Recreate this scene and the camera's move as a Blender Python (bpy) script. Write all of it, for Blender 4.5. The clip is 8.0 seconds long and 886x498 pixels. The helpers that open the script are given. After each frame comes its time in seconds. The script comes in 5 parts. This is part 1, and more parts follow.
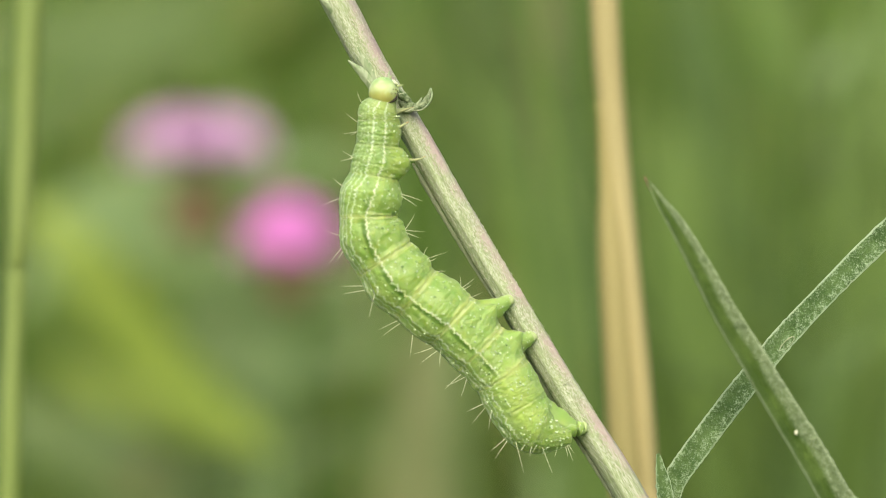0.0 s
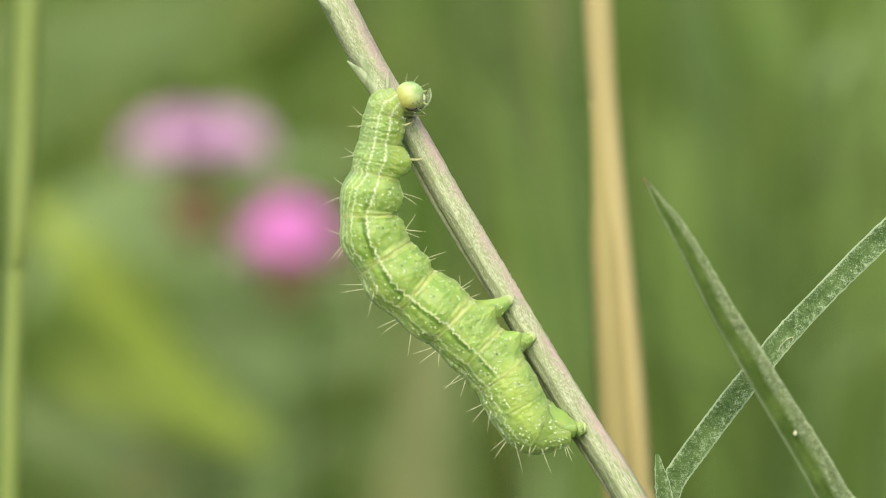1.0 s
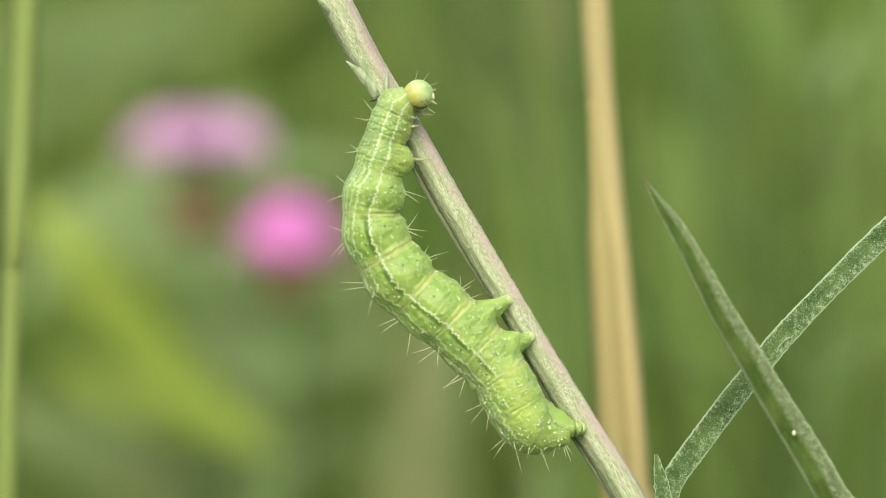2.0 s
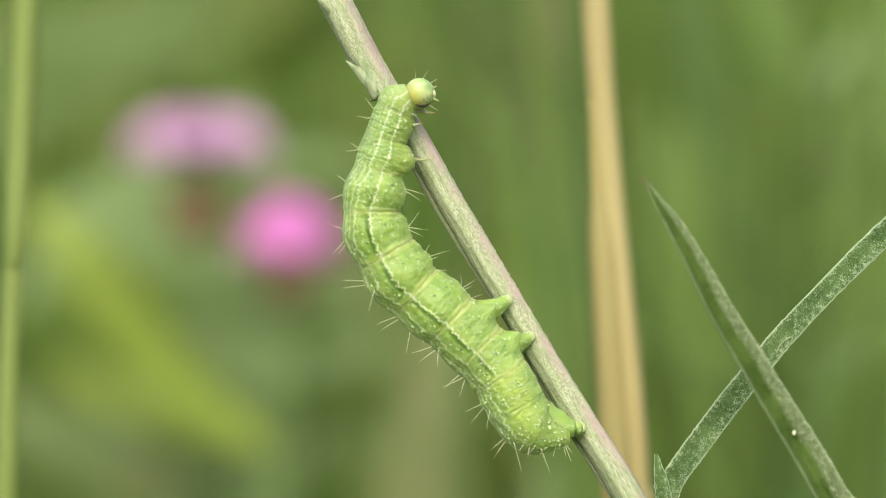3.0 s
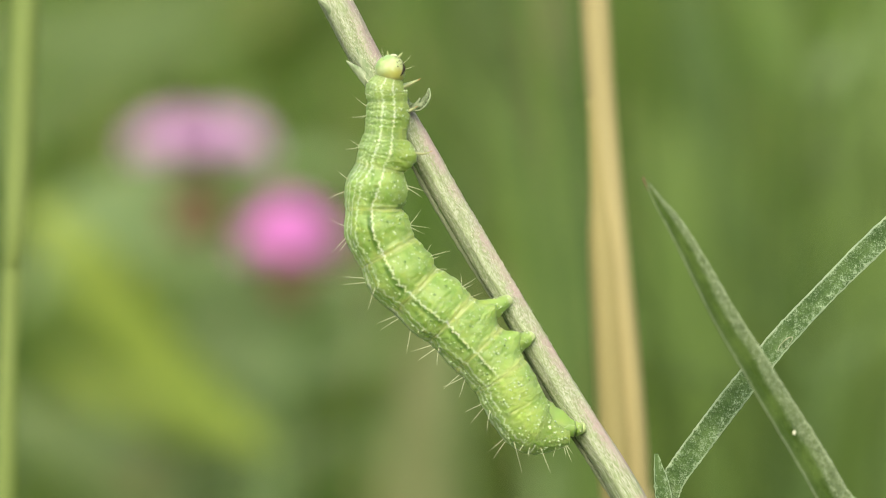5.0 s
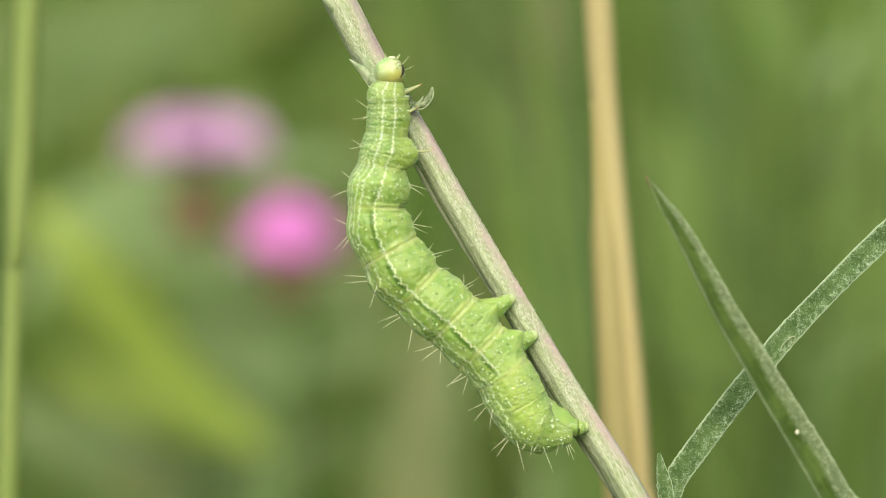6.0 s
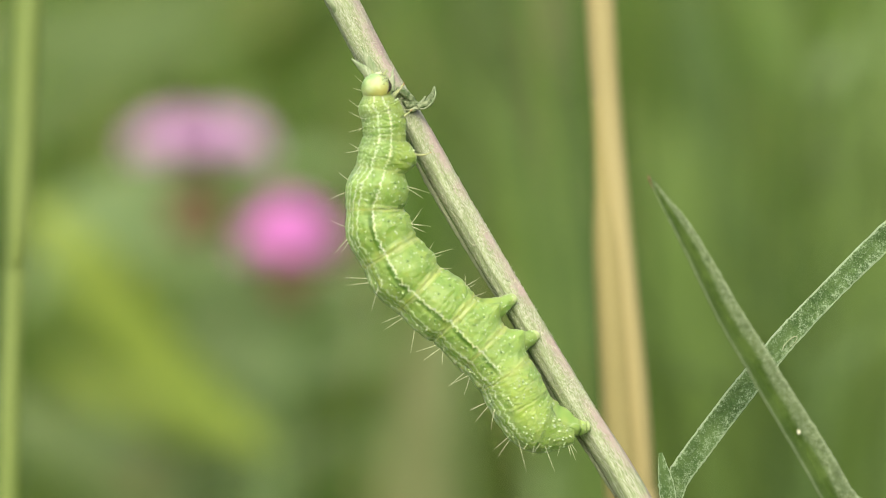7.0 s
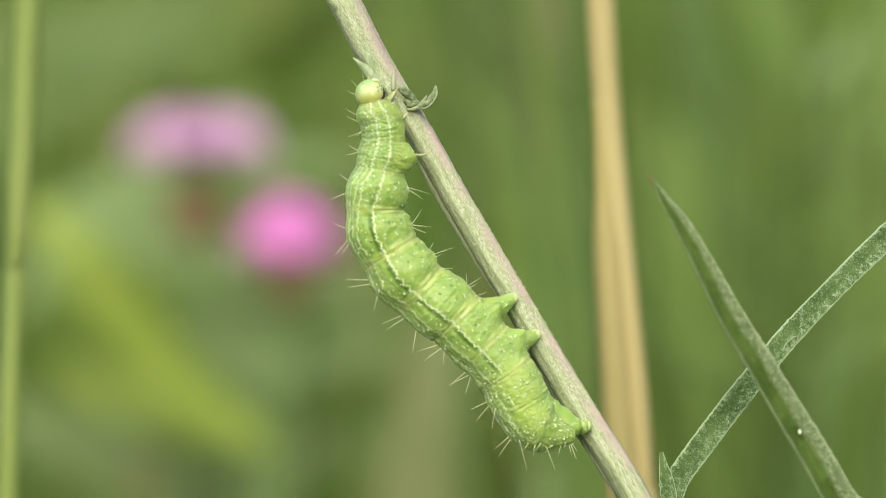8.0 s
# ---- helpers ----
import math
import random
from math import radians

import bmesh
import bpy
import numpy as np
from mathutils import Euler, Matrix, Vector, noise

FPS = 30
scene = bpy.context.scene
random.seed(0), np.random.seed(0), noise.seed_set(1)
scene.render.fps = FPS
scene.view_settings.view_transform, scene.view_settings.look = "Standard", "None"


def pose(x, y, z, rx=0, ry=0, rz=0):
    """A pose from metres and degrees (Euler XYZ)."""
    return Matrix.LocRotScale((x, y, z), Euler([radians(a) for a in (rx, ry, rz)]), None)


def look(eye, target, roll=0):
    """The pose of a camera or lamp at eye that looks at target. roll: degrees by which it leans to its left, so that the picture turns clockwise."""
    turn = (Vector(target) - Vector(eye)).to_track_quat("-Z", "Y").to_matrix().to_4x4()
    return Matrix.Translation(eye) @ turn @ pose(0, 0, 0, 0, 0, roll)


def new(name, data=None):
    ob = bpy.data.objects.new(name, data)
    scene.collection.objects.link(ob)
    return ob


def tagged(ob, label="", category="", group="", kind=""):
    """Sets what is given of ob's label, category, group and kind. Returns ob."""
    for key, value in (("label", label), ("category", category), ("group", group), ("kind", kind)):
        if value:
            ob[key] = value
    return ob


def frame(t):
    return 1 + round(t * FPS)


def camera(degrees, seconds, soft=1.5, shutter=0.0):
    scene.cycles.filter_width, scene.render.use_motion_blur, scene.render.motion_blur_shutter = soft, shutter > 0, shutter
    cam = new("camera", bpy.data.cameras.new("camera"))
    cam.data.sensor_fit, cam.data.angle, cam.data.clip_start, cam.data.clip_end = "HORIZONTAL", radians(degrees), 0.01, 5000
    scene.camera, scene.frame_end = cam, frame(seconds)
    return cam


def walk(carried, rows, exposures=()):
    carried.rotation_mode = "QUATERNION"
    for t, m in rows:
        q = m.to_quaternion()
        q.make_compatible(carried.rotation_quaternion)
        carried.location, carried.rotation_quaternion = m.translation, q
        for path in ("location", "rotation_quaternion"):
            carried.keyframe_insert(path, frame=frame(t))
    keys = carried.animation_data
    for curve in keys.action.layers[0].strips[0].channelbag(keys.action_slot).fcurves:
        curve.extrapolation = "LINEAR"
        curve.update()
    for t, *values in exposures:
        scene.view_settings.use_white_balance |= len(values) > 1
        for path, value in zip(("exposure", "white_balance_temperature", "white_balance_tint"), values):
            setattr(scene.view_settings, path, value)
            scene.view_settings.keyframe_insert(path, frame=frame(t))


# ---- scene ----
# A green looper caterpillar on a grey-green stalk in a summer meadow.
FOCUS = 0.1565
cam = camera(22, 8.0, soft=0.75)
cam.data.dof.use_dof = True
cam.data.dof.focus_distance = FOCUS
cam.data.dof.aperture_fstop = 14.0
VIEW = look((0, -0.157, 0.45), (0, 0, 0.45))
walk(cam, [(0.0, VIEW), (8.0, VIEW)], exposures=[(0.0, 0.50, 6500, -2), (8.0, 0.50, 6500, -2)])

# ---- light: bright overcast sky ----
SUN_UP, SUN_TURN = 42.0, 186.0
world = bpy.data.worlds.new("overcast_sky")
world.use_nodes = True
scene.world = world
wn = world.node_tree
sky = wn.nodes.new("ShaderNodeTexSky")
sky.sky_type = "NISHITA"
sky.sun_disc = False
sky.sun_elevation = radians(SUN_UP)
sky.sun_rotation = radians(SUN_TURN)
sky.dust_density = 6.0
sky.ozone_density = 0.6
wn.links.new(sky.outputs[0], wn.nodes["Background"].inputs[0])
wn.nodes["Background"].inputs[1].default_value = 0.15
sun = new("sun", bpy.data.lights.new("sun", "SUN"))
sun.data.energy = 1.0
sun.data.angle = radians(70)
sun.data.color = (1.0, 0.98, 0.93)
toward = Vector((math.sin(radians(SUN_TURN)) * math.cos(radians(SUN_UP)), math.cos(radians(SUN_TURN)) * math.cos(radians(SUN_UP)), math.sin(radians(SUN_UP))))
sun.matrix_world = look(toward * 5, (0, 0, 0))


# ---- material tools ----
def material(name, rough=0.6, spec=0.35):
    m = bpy.data.materials.new(name)
    m.use_nodes = True
    nt = m.node_tree
    b = nt.nodes["Principled BSDF"]
    b.inputs["Roughness"].default_value = rough
    b.inputs["Specular IOR Level"].default_value = spec
    return m, nt, b


def put(nt, socket, value):
    if isinstance(value, bpy.types.NodeSocket):
        nt.links.new(value, socket)
    elif isinstance(value, (tuple, list)) and len(value) == 3 and socket.type == "RGBA":
        socket.default_value = (*value, 1)
    else:
        socket.default_value = value


def calc(nt, op, a, b=0.0, c=0.0):
    n = nt.nodes.new("ShaderNodeMath")
    n.operation = op
    for s, v in zip(n.inputs, (a, b, c)):
        put(nt, s, v)
    return n.outputs[0]


def grain(nt, vec, scale, detail=3.0, rough=0.55):
    n = nt.nodes.new("ShaderNodeTexNoise")
    put(nt, n.inputs["Vector"], vec)
    n.inputs["Scale"].default_value = scale
    n.inputs["Detail"].default_value = detail
    n.inputs["Roughness"].default_value = rough
    return n.outputs["Fac"]


def cells(nt, vec, scale):
    n = nt.nodes.new("ShaderNodeTexVoronoi")
    put(nt, n.inputs["Vector"], vec)
    n.inputs["Scale"].default_value = scale
    return n.outputs["Distance"]


def blend(nt, fac, a, b):
    n = nt.nodes.new("ShaderNodeMix")
    n.data_type = "RGBA"
    put(nt, n.inputs[0], fac)
    put(nt, n.inputs[6], a)
    put(nt, n.inputs[7], b)
    return n.outputs[2]


def span(nt, v, a, b, lo=0.0, hi=1.0):
    n = nt.nodes.new("ShaderNodeMapRange")
    n.interpolation_type = "SMOOTHSTEP"
    put(nt, n.inputs[0], v)
    for i, x in zip((1, 2, 3, 4), (a, b, lo, hi)):
        n.inputs[i].default_value = x
    return n.outputs[0]


def stretch(nt, vec, s):
    n = nt.nodes.new("ShaderNodeMapping")
    put(nt, n.inputs[0], vec)
    n.inputs["Scale"].default_value = s
    return n.outputs[0]


def coords(nt, which="Object"):
    return nt.nodes.new("ShaderNodeTexCoord").outputs[which]


def relief(nt, b, height, strength, distance):
    n = nt.nodes.new("ShaderNodeBump")
    n.inputs["Strength"].default_value = strength
    n.inputs["Distance"].default_value = distance
    put(nt, n.inputs["Height"], height)
    nt.links.new(n.outputs[0], b.inputs["Normal"])


def uv_of(nt):
    n = nt.nodes.new("ShaderNodeSeparateXYZ")
    nt.links.new(coords(nt, "UV"), n.inputs[0])
    return n.outputs[0], n.outputs[1]


def island(nt):
    return nt.nodes.new("ShaderNodeNewGeometry").outputs["Random Per Island"]


def own(nt):
    return nt.nodes.new("ShaderNodeObjectInfo").outputs["Random"]


def through_light(b, weight, radius, scale):
    b.inputs["Subsurface Weight"].default_value = weight
    b.inputs["Subsurface Radius"].default_value = radius
    b.inputs["Subsurface Scale"].default_value = scale


# ---- materials ----
def skin_material():
    """Translucent green skin. The map's u is the angle from the strong white line, its v the place along the body in rings."""
    m, nt, b = material("caterpillar_skin", 0.36, 0.5)
    u, s = uv_of(nt)
    flat = nt.nodes.new("ShaderNodeCombineXYZ")
    put(nt, flat.inputs[0], calc(nt, "MULTIPLY", u, 2.0))
    put(nt, flat.inputs[1], calc(nt, "MULTIPLY", s, 2.7))
    p = flat.outputs[0]
    f = calc(nt, "FRACT", s)
    joint = calc(nt, "MINIMUM", f, calc(nt, "SUBTRACT", 1.0, f))
    chest = span(nt, s, 2.6, 3.4, 1.0, 0.0)
    tail = span(nt, s, 8.3, 9.4)
    # ground colour: green, yellower in the first ring and on the tail
    col = blend(nt, span(nt, grain(nt, p, 0.9, 3), 0.3, 0.7), (0.325, 0.49, 0.13), (0.465, 0.615, 0.19))
    col = blend(nt, span(nt, grain(nt, p, 1.7, 2), 0.5, 0.72, 0, 0.45), col, (0.53, 0.60, 0.14))
    col = blend(nt, span(nt, s, 1.6, 0.3, 0.0, 0.75), col, (0.56, 0.63, 0.17))
    lime = calc(nt, "MULTIPLY", tail, span(nt, calc(nt, "ABSOLUTE", calc(nt, "SUBTRACT", u, 0.25)), 0.15, 0.75, 0.8, 0.0))
    lime = calc(nt, "MULTIPLY", lime, span(nt, s, 10.2, 11.2, 1.0, 0.2))
    col = blend(nt, lime, col, (0.58, 0.71, 0.16))
    # paler towards the lower flank: glow of the translucent rim painted in
    col = blend(nt, span(nt, u, -0.6, -1.25, 0.0, 0.6), col, (0.48, 0.63, 0.30))
    col = blend(nt, calc(nt, "MULTIPLY", chest, span(nt, u, 0.0, 0.5, 0.0, 0.75)), col, (0.55, 0.64, 0.15))
    col = blend(nt, span(nt, s, 5.5, 9.0, 0.0, 0.35), col, (0.48, 0.63, 0.23))
    col = blend(nt, calc(nt, "MULTIPLY", chest, 0.4), col, (0.32, 0.48, 0.16))
    # wavy lines along the body
    wob = nt.nodes.new("ShaderNodeCombineXYZ")
    put(nt, wob.inputs[0], calc(nt, "MULTIPLY", s, 1.0))
    jag = calc(nt, "SUBTRACT", grain(nt, wob.outputs[0], 10.0, 2.0, 0.6), 0.5)
    roll = calc(nt, "SUBTRACT", grain(nt, wob.outputs[0], 2.3, 0.0), 0.5)
    wave = calc(nt, "MULTIPLY", calc(nt, "SUBTRACT", calc(nt, "PINGPONG", calc(nt, "MULTIPLY_ADD", s, 1.0, 0.5), 0.5), 0.25), 0.18)
    # dark back vessel beside the strong line
    vein = span(nt, calc(nt, "ABSOLUTE", calc(nt, "ADD", u, calc(nt, "MULTIPLY_ADD", roll, 0.04, 0.085))), 0.02, 0.13, 0.9, 0.0)
    gate = calc(nt, "MULTIPLY", span(nt, s, 3.0, 4.2), span(nt, s, 8.4, 9.0, 1.0, 0.0))
    vein = calc(nt, "MULTIPLY", calc(nt, "MULTIPLY", vein, gate), span(nt, joint, 0.0, 0.25, 0.3, 1.0))
    col = blend(nt, vein, col, (0.10, 0.215, 0.03))
    # yellow folds at the joints, in strands
    strand = nt.nodes.new("ShaderNodeCombineXYZ")
    put(nt, strand.inputs[0], calc(nt, "MULTIPLY", u, 1.1))
    put(nt, strand.inputs[1], calc(nt, "MULTIPLY", s, 26.0))
    fibre = grain(nt, strand.outputs[0], 1.0, 2.0, 0.5)
    broad = span(nt, u, -0.1, 0.5, 0.06, 0.14)
    ring = span(nt, calc(nt, "DIVIDE", joint, broad), 0.35, 1.0, 1.0, 0.0)
    ring = calc(nt, "MULTIPLY", ring, span(nt, fibre, 0.36, 0.56, 0.4, 1.0))
    ring = calc(nt, "MULTIPLY", ring, calc(nt, "MULTIPLY", span(nt, s, 2.4, 3.8, 0.25, 0.8), span(nt, s, 9.2, 9.9, 1.0, 0.0)))
    col = blend(nt, ring, col, (0.68, 0.75, 0.28))
    # pale cross folds of the first three rings
    for at, weight in ((0.30, 0.6), (0.62, 0.8), (0.9, 0.7)):
        fold = calc(nt, "ABSOLUTE", calc(nt, "SUBTRACT", f, calc(nt, "MULTIPLY_ADD", calc(nt, "SUBTRACT", grain(nt, p, 1.1 + at, 2), 0.5), 0.35, at)))
        fold = span(nt, fold, 0.015, 0.05, weight, 0.0)
        fold = calc(nt, "MULTIPLY", fold, span(nt, grain(nt, p, 1.9 + at, 2), 0.48, 0.6))
        col = blend(nt, calc(nt, "MULTIPLY", fold, chest), col, (0.62, 0.74, 0.38))
    pale, faint = (0.86, 0.92, 0.64), (0.78, 0.88, 0.60)
    gate_long = span(nt, s, 8.7, 9.1, 1.0, 0.0)
    gate_side = span(nt, s, 10.2, 11.2, 1.0, 0.15)
    not_chest = calc(nt, "SUBTRACT", 1.0, calc(nt, "MULTIPLY", chest, 0.7))
    for at, wide, jagged, swing, weight, paint, where in (
            (0.0, 0.031, 0.42, 0.12, 1.0, pale, gate_long),
            (-0.57, 0.034, 0.42, 0.30, 1.0, faint, gate_side),
            (-0.80, 0.028, 0.36, 0.28, 0.9, faint, calc(nt, "MULTIPLY", gate_side, not_chest)),
            (-1.02, 0.032, 0.30, 0.2, 0.85, faint, calc(nt, "MULTIPLY", gate_side, not_chest)),
            (-1.22, 0.04, 0.25, 0.2, 0.8, faint, not_chest)):
        path = calc(nt, "ADD", calc(nt, "MULTIPLY_ADD", jag, jagged, at), calc(nt, "MULTIPLY", roll, swing * 0.5))
        if at < -0.1:
            path = calc(nt, "ADD", path, calc(nt, "MULTIPLY", wave, swing * 3.0))
        off = calc(nt, "ABSOLUTE", calc(nt, "SUBTRACT", u, path))
        ragged = calc(nt, "MULTIPLY", grain(nt, p, 7.0, 2), calc(nt, "MULTIPLY_ADD", chest, wide * 1.2, wide * 1.1))
        k = span(nt, calc(nt, "SUBTRACT", off, ragged), 0.0, wide * 0.9, weight, 0.0)
        k = calc(nt, "MULTIPLY", k, span(nt, grain(nt, p, 3.4, 2), 0.33, 0.49, 0.4, 1.0))
        col = blend(nt, calc(nt, "MULTIPLY", k, where), col, paint)
    # small pale flecks and hooked scratches
    warp = nt.nodes.new("ShaderNodeVectorMath")
    warp.operation = "MULTIPLY_ADD"
    soft_noise = nt.nodes.new("ShaderNodeTexNoise")
    soft_noise.inputs["Scale"].default_value = 3.0
    nt.links.new(p, soft_noise.inputs["Vector"])
    nt.links.new(soft_noise.outputs["Color"], warp.inputs[0])
    warp.inputs[1].default_value = (0.35, 0.35, 0.0)
    nt.links.new(p, warp.inputs[2])
    fleck = span(nt, cells(nt, warp.outputs[0], 2.3), 0.12, 0.2, 1.0, 0.0)
    fleck = calc(nt, "MULTIPLY", fleck, span(nt, grain(nt, p, 1.6, 1), 0.42, 0.5))
    col = blend(nt, fleck, col, (0.74, 0.85, 0.50))
    cell = nt.nodes.new("ShaderNodeTexVoronoi")
    cell.feature = "DISTANCE_TO_EDGE"
    cell.inputs["Scale"].default_value = 1.6
    nt.links.new(warp.outputs[0], cell.inputs["Vector"])
    crumple = span(nt, cell.outputs["Distance"], 0.0, 0.05, 1.0, 0.0)
    crumple = calc(nt, "MULTIPLY", crumple, span(nt, grain(nt, p, 1.3, 2), 0.46, 0.6))
    col = blend(nt, calc(nt, "MULTIPLY", crumple, 0.6), col, (0.58, 0.70, 0.36))
    put(nt, b.inputs["Base Color"], col)
    b.inputs["Sheen Weight"].default_value = 0.25
    b.inputs["Sheen Roughness"].default_value = 0.35
    b.inputs["Sheen Tint"].default_value = (0.8, 1.0, 0.75, 1)
    through_light(b, 1.0, (0.9, 1.0, 0.5), 0.0009)
    h = calc(nt, "ADD", calc(nt, "MULTIPLY", grain(nt, p, 4.5, 3), 0.5), calc(nt, "MULTIPLY", grain(nt, stretch(nt, p, (0.5, 2.0, 1)), 2.2, 2), 0.5))
    h = calc(nt, "ADD", h, calc(nt, "ADD", calc(nt, "MULTIPLY", crumple, 0.2), calc(nt, "MULTIPLY", fleck, 0.25)))
    h = calc(nt, "ADD", h, calc(nt, "MULTIPLY", ring, 0.3))
    relief(nt, b, h, 0.8, 0.0001)
    thin = nt.nodes.new("ShaderNodeBsdfTranslucent")
    put(nt, thin.inputs[0], blend(nt, 0.35, col, (0.60, 0.75, 0.25)))
    both = nt.nodes.new("ShaderNodeMixShader")
    both.inputs[0].default_value = 0.32
    nt.links.new(b.outputs[0], both.inputs[1])
    nt.links.new(thin.outputs[0], both.inputs[2])
    nt.links.new(both.outputs[0], nt.nodes["Material Output"].inputs[0])
    return m


SKIN = skin_material()


def head_material():
    m, nt, b = material("head_capsule", 0.3, 0.5)
    ob = coords(nt)
    sep = nt.nodes.new("ShaderNodeSeparateXYZ")
    nt.links.new(ob, sep.inputs[0])
    slant = calc(nt, "SUBTRACT", calc(nt, "MULTIPLY", sep.outputs[0], 0.65), calc(nt, "MULTIPLY", sep.outputs[2], 0.75))
    f = span(nt, calc(nt, "ADD", slant, calc(nt, "MULTIPLY", grain(nt, ob, 900, 2), 0.0006)), -0.0007, 0.0009)
    col = blend(nt, f, (0.32, 0.46, 0.20), (0.47, 0.45, 0.14))
    col = blend(nt, span(nt, grain(nt, ob, 1100, 3), 0.42, 0.66, 0, 0.8), col, (0.52, 0.60, 0.33))
    band = span(nt, calc(nt, "ABSOLUTE", calc(nt, "SUBTRACT", f, 0.42)), 0.0, 0.42, 0.4, 0.0)
    col = blend(nt, band, col, (0.60, 0.67, 0.40))
    dots = calc(nt, "MULTIPLY", span(nt, cells(nt, ob, 1900), 0.1, 0.17, 0.8, 0.0), span(nt, grain(nt, ob, 900, 1), 0.44, 0.54))
    col = blend(nt, dots, col, (0.16, 0.20, 0.05))
    put(nt, b.inputs["Base Color"], col)
    through_light(b, 0.8, (0.9, 1.0, 0.4), 0.0012)
    relief(nt, b, grain(nt, ob, 2500, 3), 0.6, 0.0001)
    return m


HEAD = head_material()
HEAD.node_tree.nodes["Principled BSDF"].inputs["Roughness"].default_value = 0.4


def simple(name, a, b_col, scale, rough=0.6, bump=0.3, depth=0.0001, per_piece=0.0, third=None, squash=(1, 1, 1)):
    m, nt, b = material(name, rough)
    ob = stretch(nt, coords(nt), squash)
    col = blend(nt, span(nt, grain(nt, ob, scale, 4), 0.3, 0.7), a, b_col)
    if third:
        col = blend(nt, span(nt, grain(nt, ob, scale * 0.23, 2), 0.5, 0.68), col, third)
    if per_piece:
        col = blend(nt, calc(nt, "MULTIPLY", own(nt), per_piece), col, b_col)
    put(nt, b.inputs["Base Color"], col)
    if bump:
        relief(nt, b, grain(nt, ob, scale * 2.3, 3), bump, depth)
    return m


WART = simple("wart_white", (0.56, 0.68, 0.38), (0.70, 0.79, 0.52), 3000, 0.4, 0)
BRISTLE = simple("pale_bristle", (0.66, 0.68, 0.45), (0.8, 0.8, 0.6), 900, 0.35, 0)
JAW = simple("black_mouth", (0.012, 0.010, 0.006), (0.025, 0.018, 0.01), 1500, 0.7, 0)
LIP = simple("cream_lip", (0.72, 0.72, 0.5), (0.8, 0.78, 0.6), 1500, 0.3, 0)
LEG = simple("leg_straw", (0.36, 0.43, 0.19), (0.42, 0.42, 0.21), 1200, 0.4, 0.2)
WART_GREEN = simple("wart_green", (0.16, 0.29, 0.06), (0.36, 0.48, 0.18), 9000, 0.3, 0)
CLAW = simple("tawny_claw", (0.32, 0.17, 0.06), (0.45, 0.28, 0.12), 1500, 0.4, 0)
FOOT = simple("proleg_pad", (0.40, 0.50, 0.20), (0.50, 0.57, 0.28), 1200, 0.5, 0.3)


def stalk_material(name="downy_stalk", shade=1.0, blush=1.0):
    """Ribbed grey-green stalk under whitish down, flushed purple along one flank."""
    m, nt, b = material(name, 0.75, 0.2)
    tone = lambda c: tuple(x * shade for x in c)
    u, v = uv_of(nt)
    ob = coords(nt)
    along = nt.nodes.new("ShaderNodeCombineXYZ")
    put(nt, along.inputs[0], calc(nt, "MULTIPLY", u, 40.0))
    put(nt, along.inputs[1], calc(nt, "MULTIPLY", v, 120.0))
    fib = grain(nt, along.outputs[0], 1.6, 4, 0.65)
    col = blend(nt, span(nt, fib, 0.35, 0.62), tone((0.30, 0.35, 0.19)), tone((0.52, 0.54, 0.40)))
    col = blend(nt, span(nt, grain(nt, stretch(nt, along.outputs[0], (0.35, 0.5, 1)), 1.0, 2), 0.45, 0.62, 0, 0.6), col, tone((0.43, 0.50, 0.28)))
    streak = grain(nt, stretch(nt, along.outputs[0], (1.2, 1.6, 1)), 1.6, 3, 0.7)
    col = blend(nt, span(nt, streak, 0.53, 0.63, 0, 0.75), col, tone((0.20, 0.25, 0.11)))
    band = nt.nodes.new("ShaderNodeCombineXYZ")
    put(nt, band.inputs[0], calc(nt, "MULTIPLY", u, 15.0))
    put(nt, band.inputs[1], calc(nt, "MULTIPLY", v, 30.0))
    col = blend(nt, span(nt, grain(nt, band.outputs[0], 1.3, 3, 0.6), 0.48, 0.6, 0, 0.7), col, tone((0.27, 0.32, 0.16)))
    chaff = grain(nt, stretch(nt, along.outputs[0], (1.3, 1.2, 1)), 1.5, 3, 0.7)
    col = blend(nt, span(nt, chaff, 0.52, 0.64, 0, 0.55), col, tone((0.76, 0.76, 0.66)))
    flush = span(nt, calc(nt, "ADD", u, calc(nt, "MULTIPLY", calc(nt, "SUBTRACT", fib, 0.5), 0.4)), 0.0, 0.13)
    col = blend(nt, calc(nt, "MULTIPLY", flush, span(nt, grain(nt, ob, 260, 4), 0.38, 0.62, 0.1, 0.8 * blush)), col, tone((0.47, 0.335, 0.35)))
    put(nt, b.inputs["Base Color"], col)
    relief(nt, b, calc(nt, "ADD", fib, calc(nt, "MULTIPLY", calc(nt, "ADD", streak, chaff), 0.7)), 0.8, 0.00005)
    return m


STALK = stalk_material()
# stalk colours multiplied down: painted shade for the rib
STALK_RIB = stalk_material("shaded_stalk_rib", 0.62, 0.0)
FUZZ = simple("white_down", (0.62, 0.62, 0.46), (0.74, 0.72, 0.58), 2000, 0.8, 0)
BRACT = simple("bract_scale", (0.22, 0.29, 0.14), (0.44, 0.48, 0.33), 2200, 0.7, 0.6, 0.0002, third=(0.38, 0.40, 0.26), squash=(1, 1, 0.25))
CURL = simple("curled_leaf_green", (0.09, 0.14, 0.05), (0.36, 0.41, 0.25), 3200, 0.85, 0.9, 0.0003)


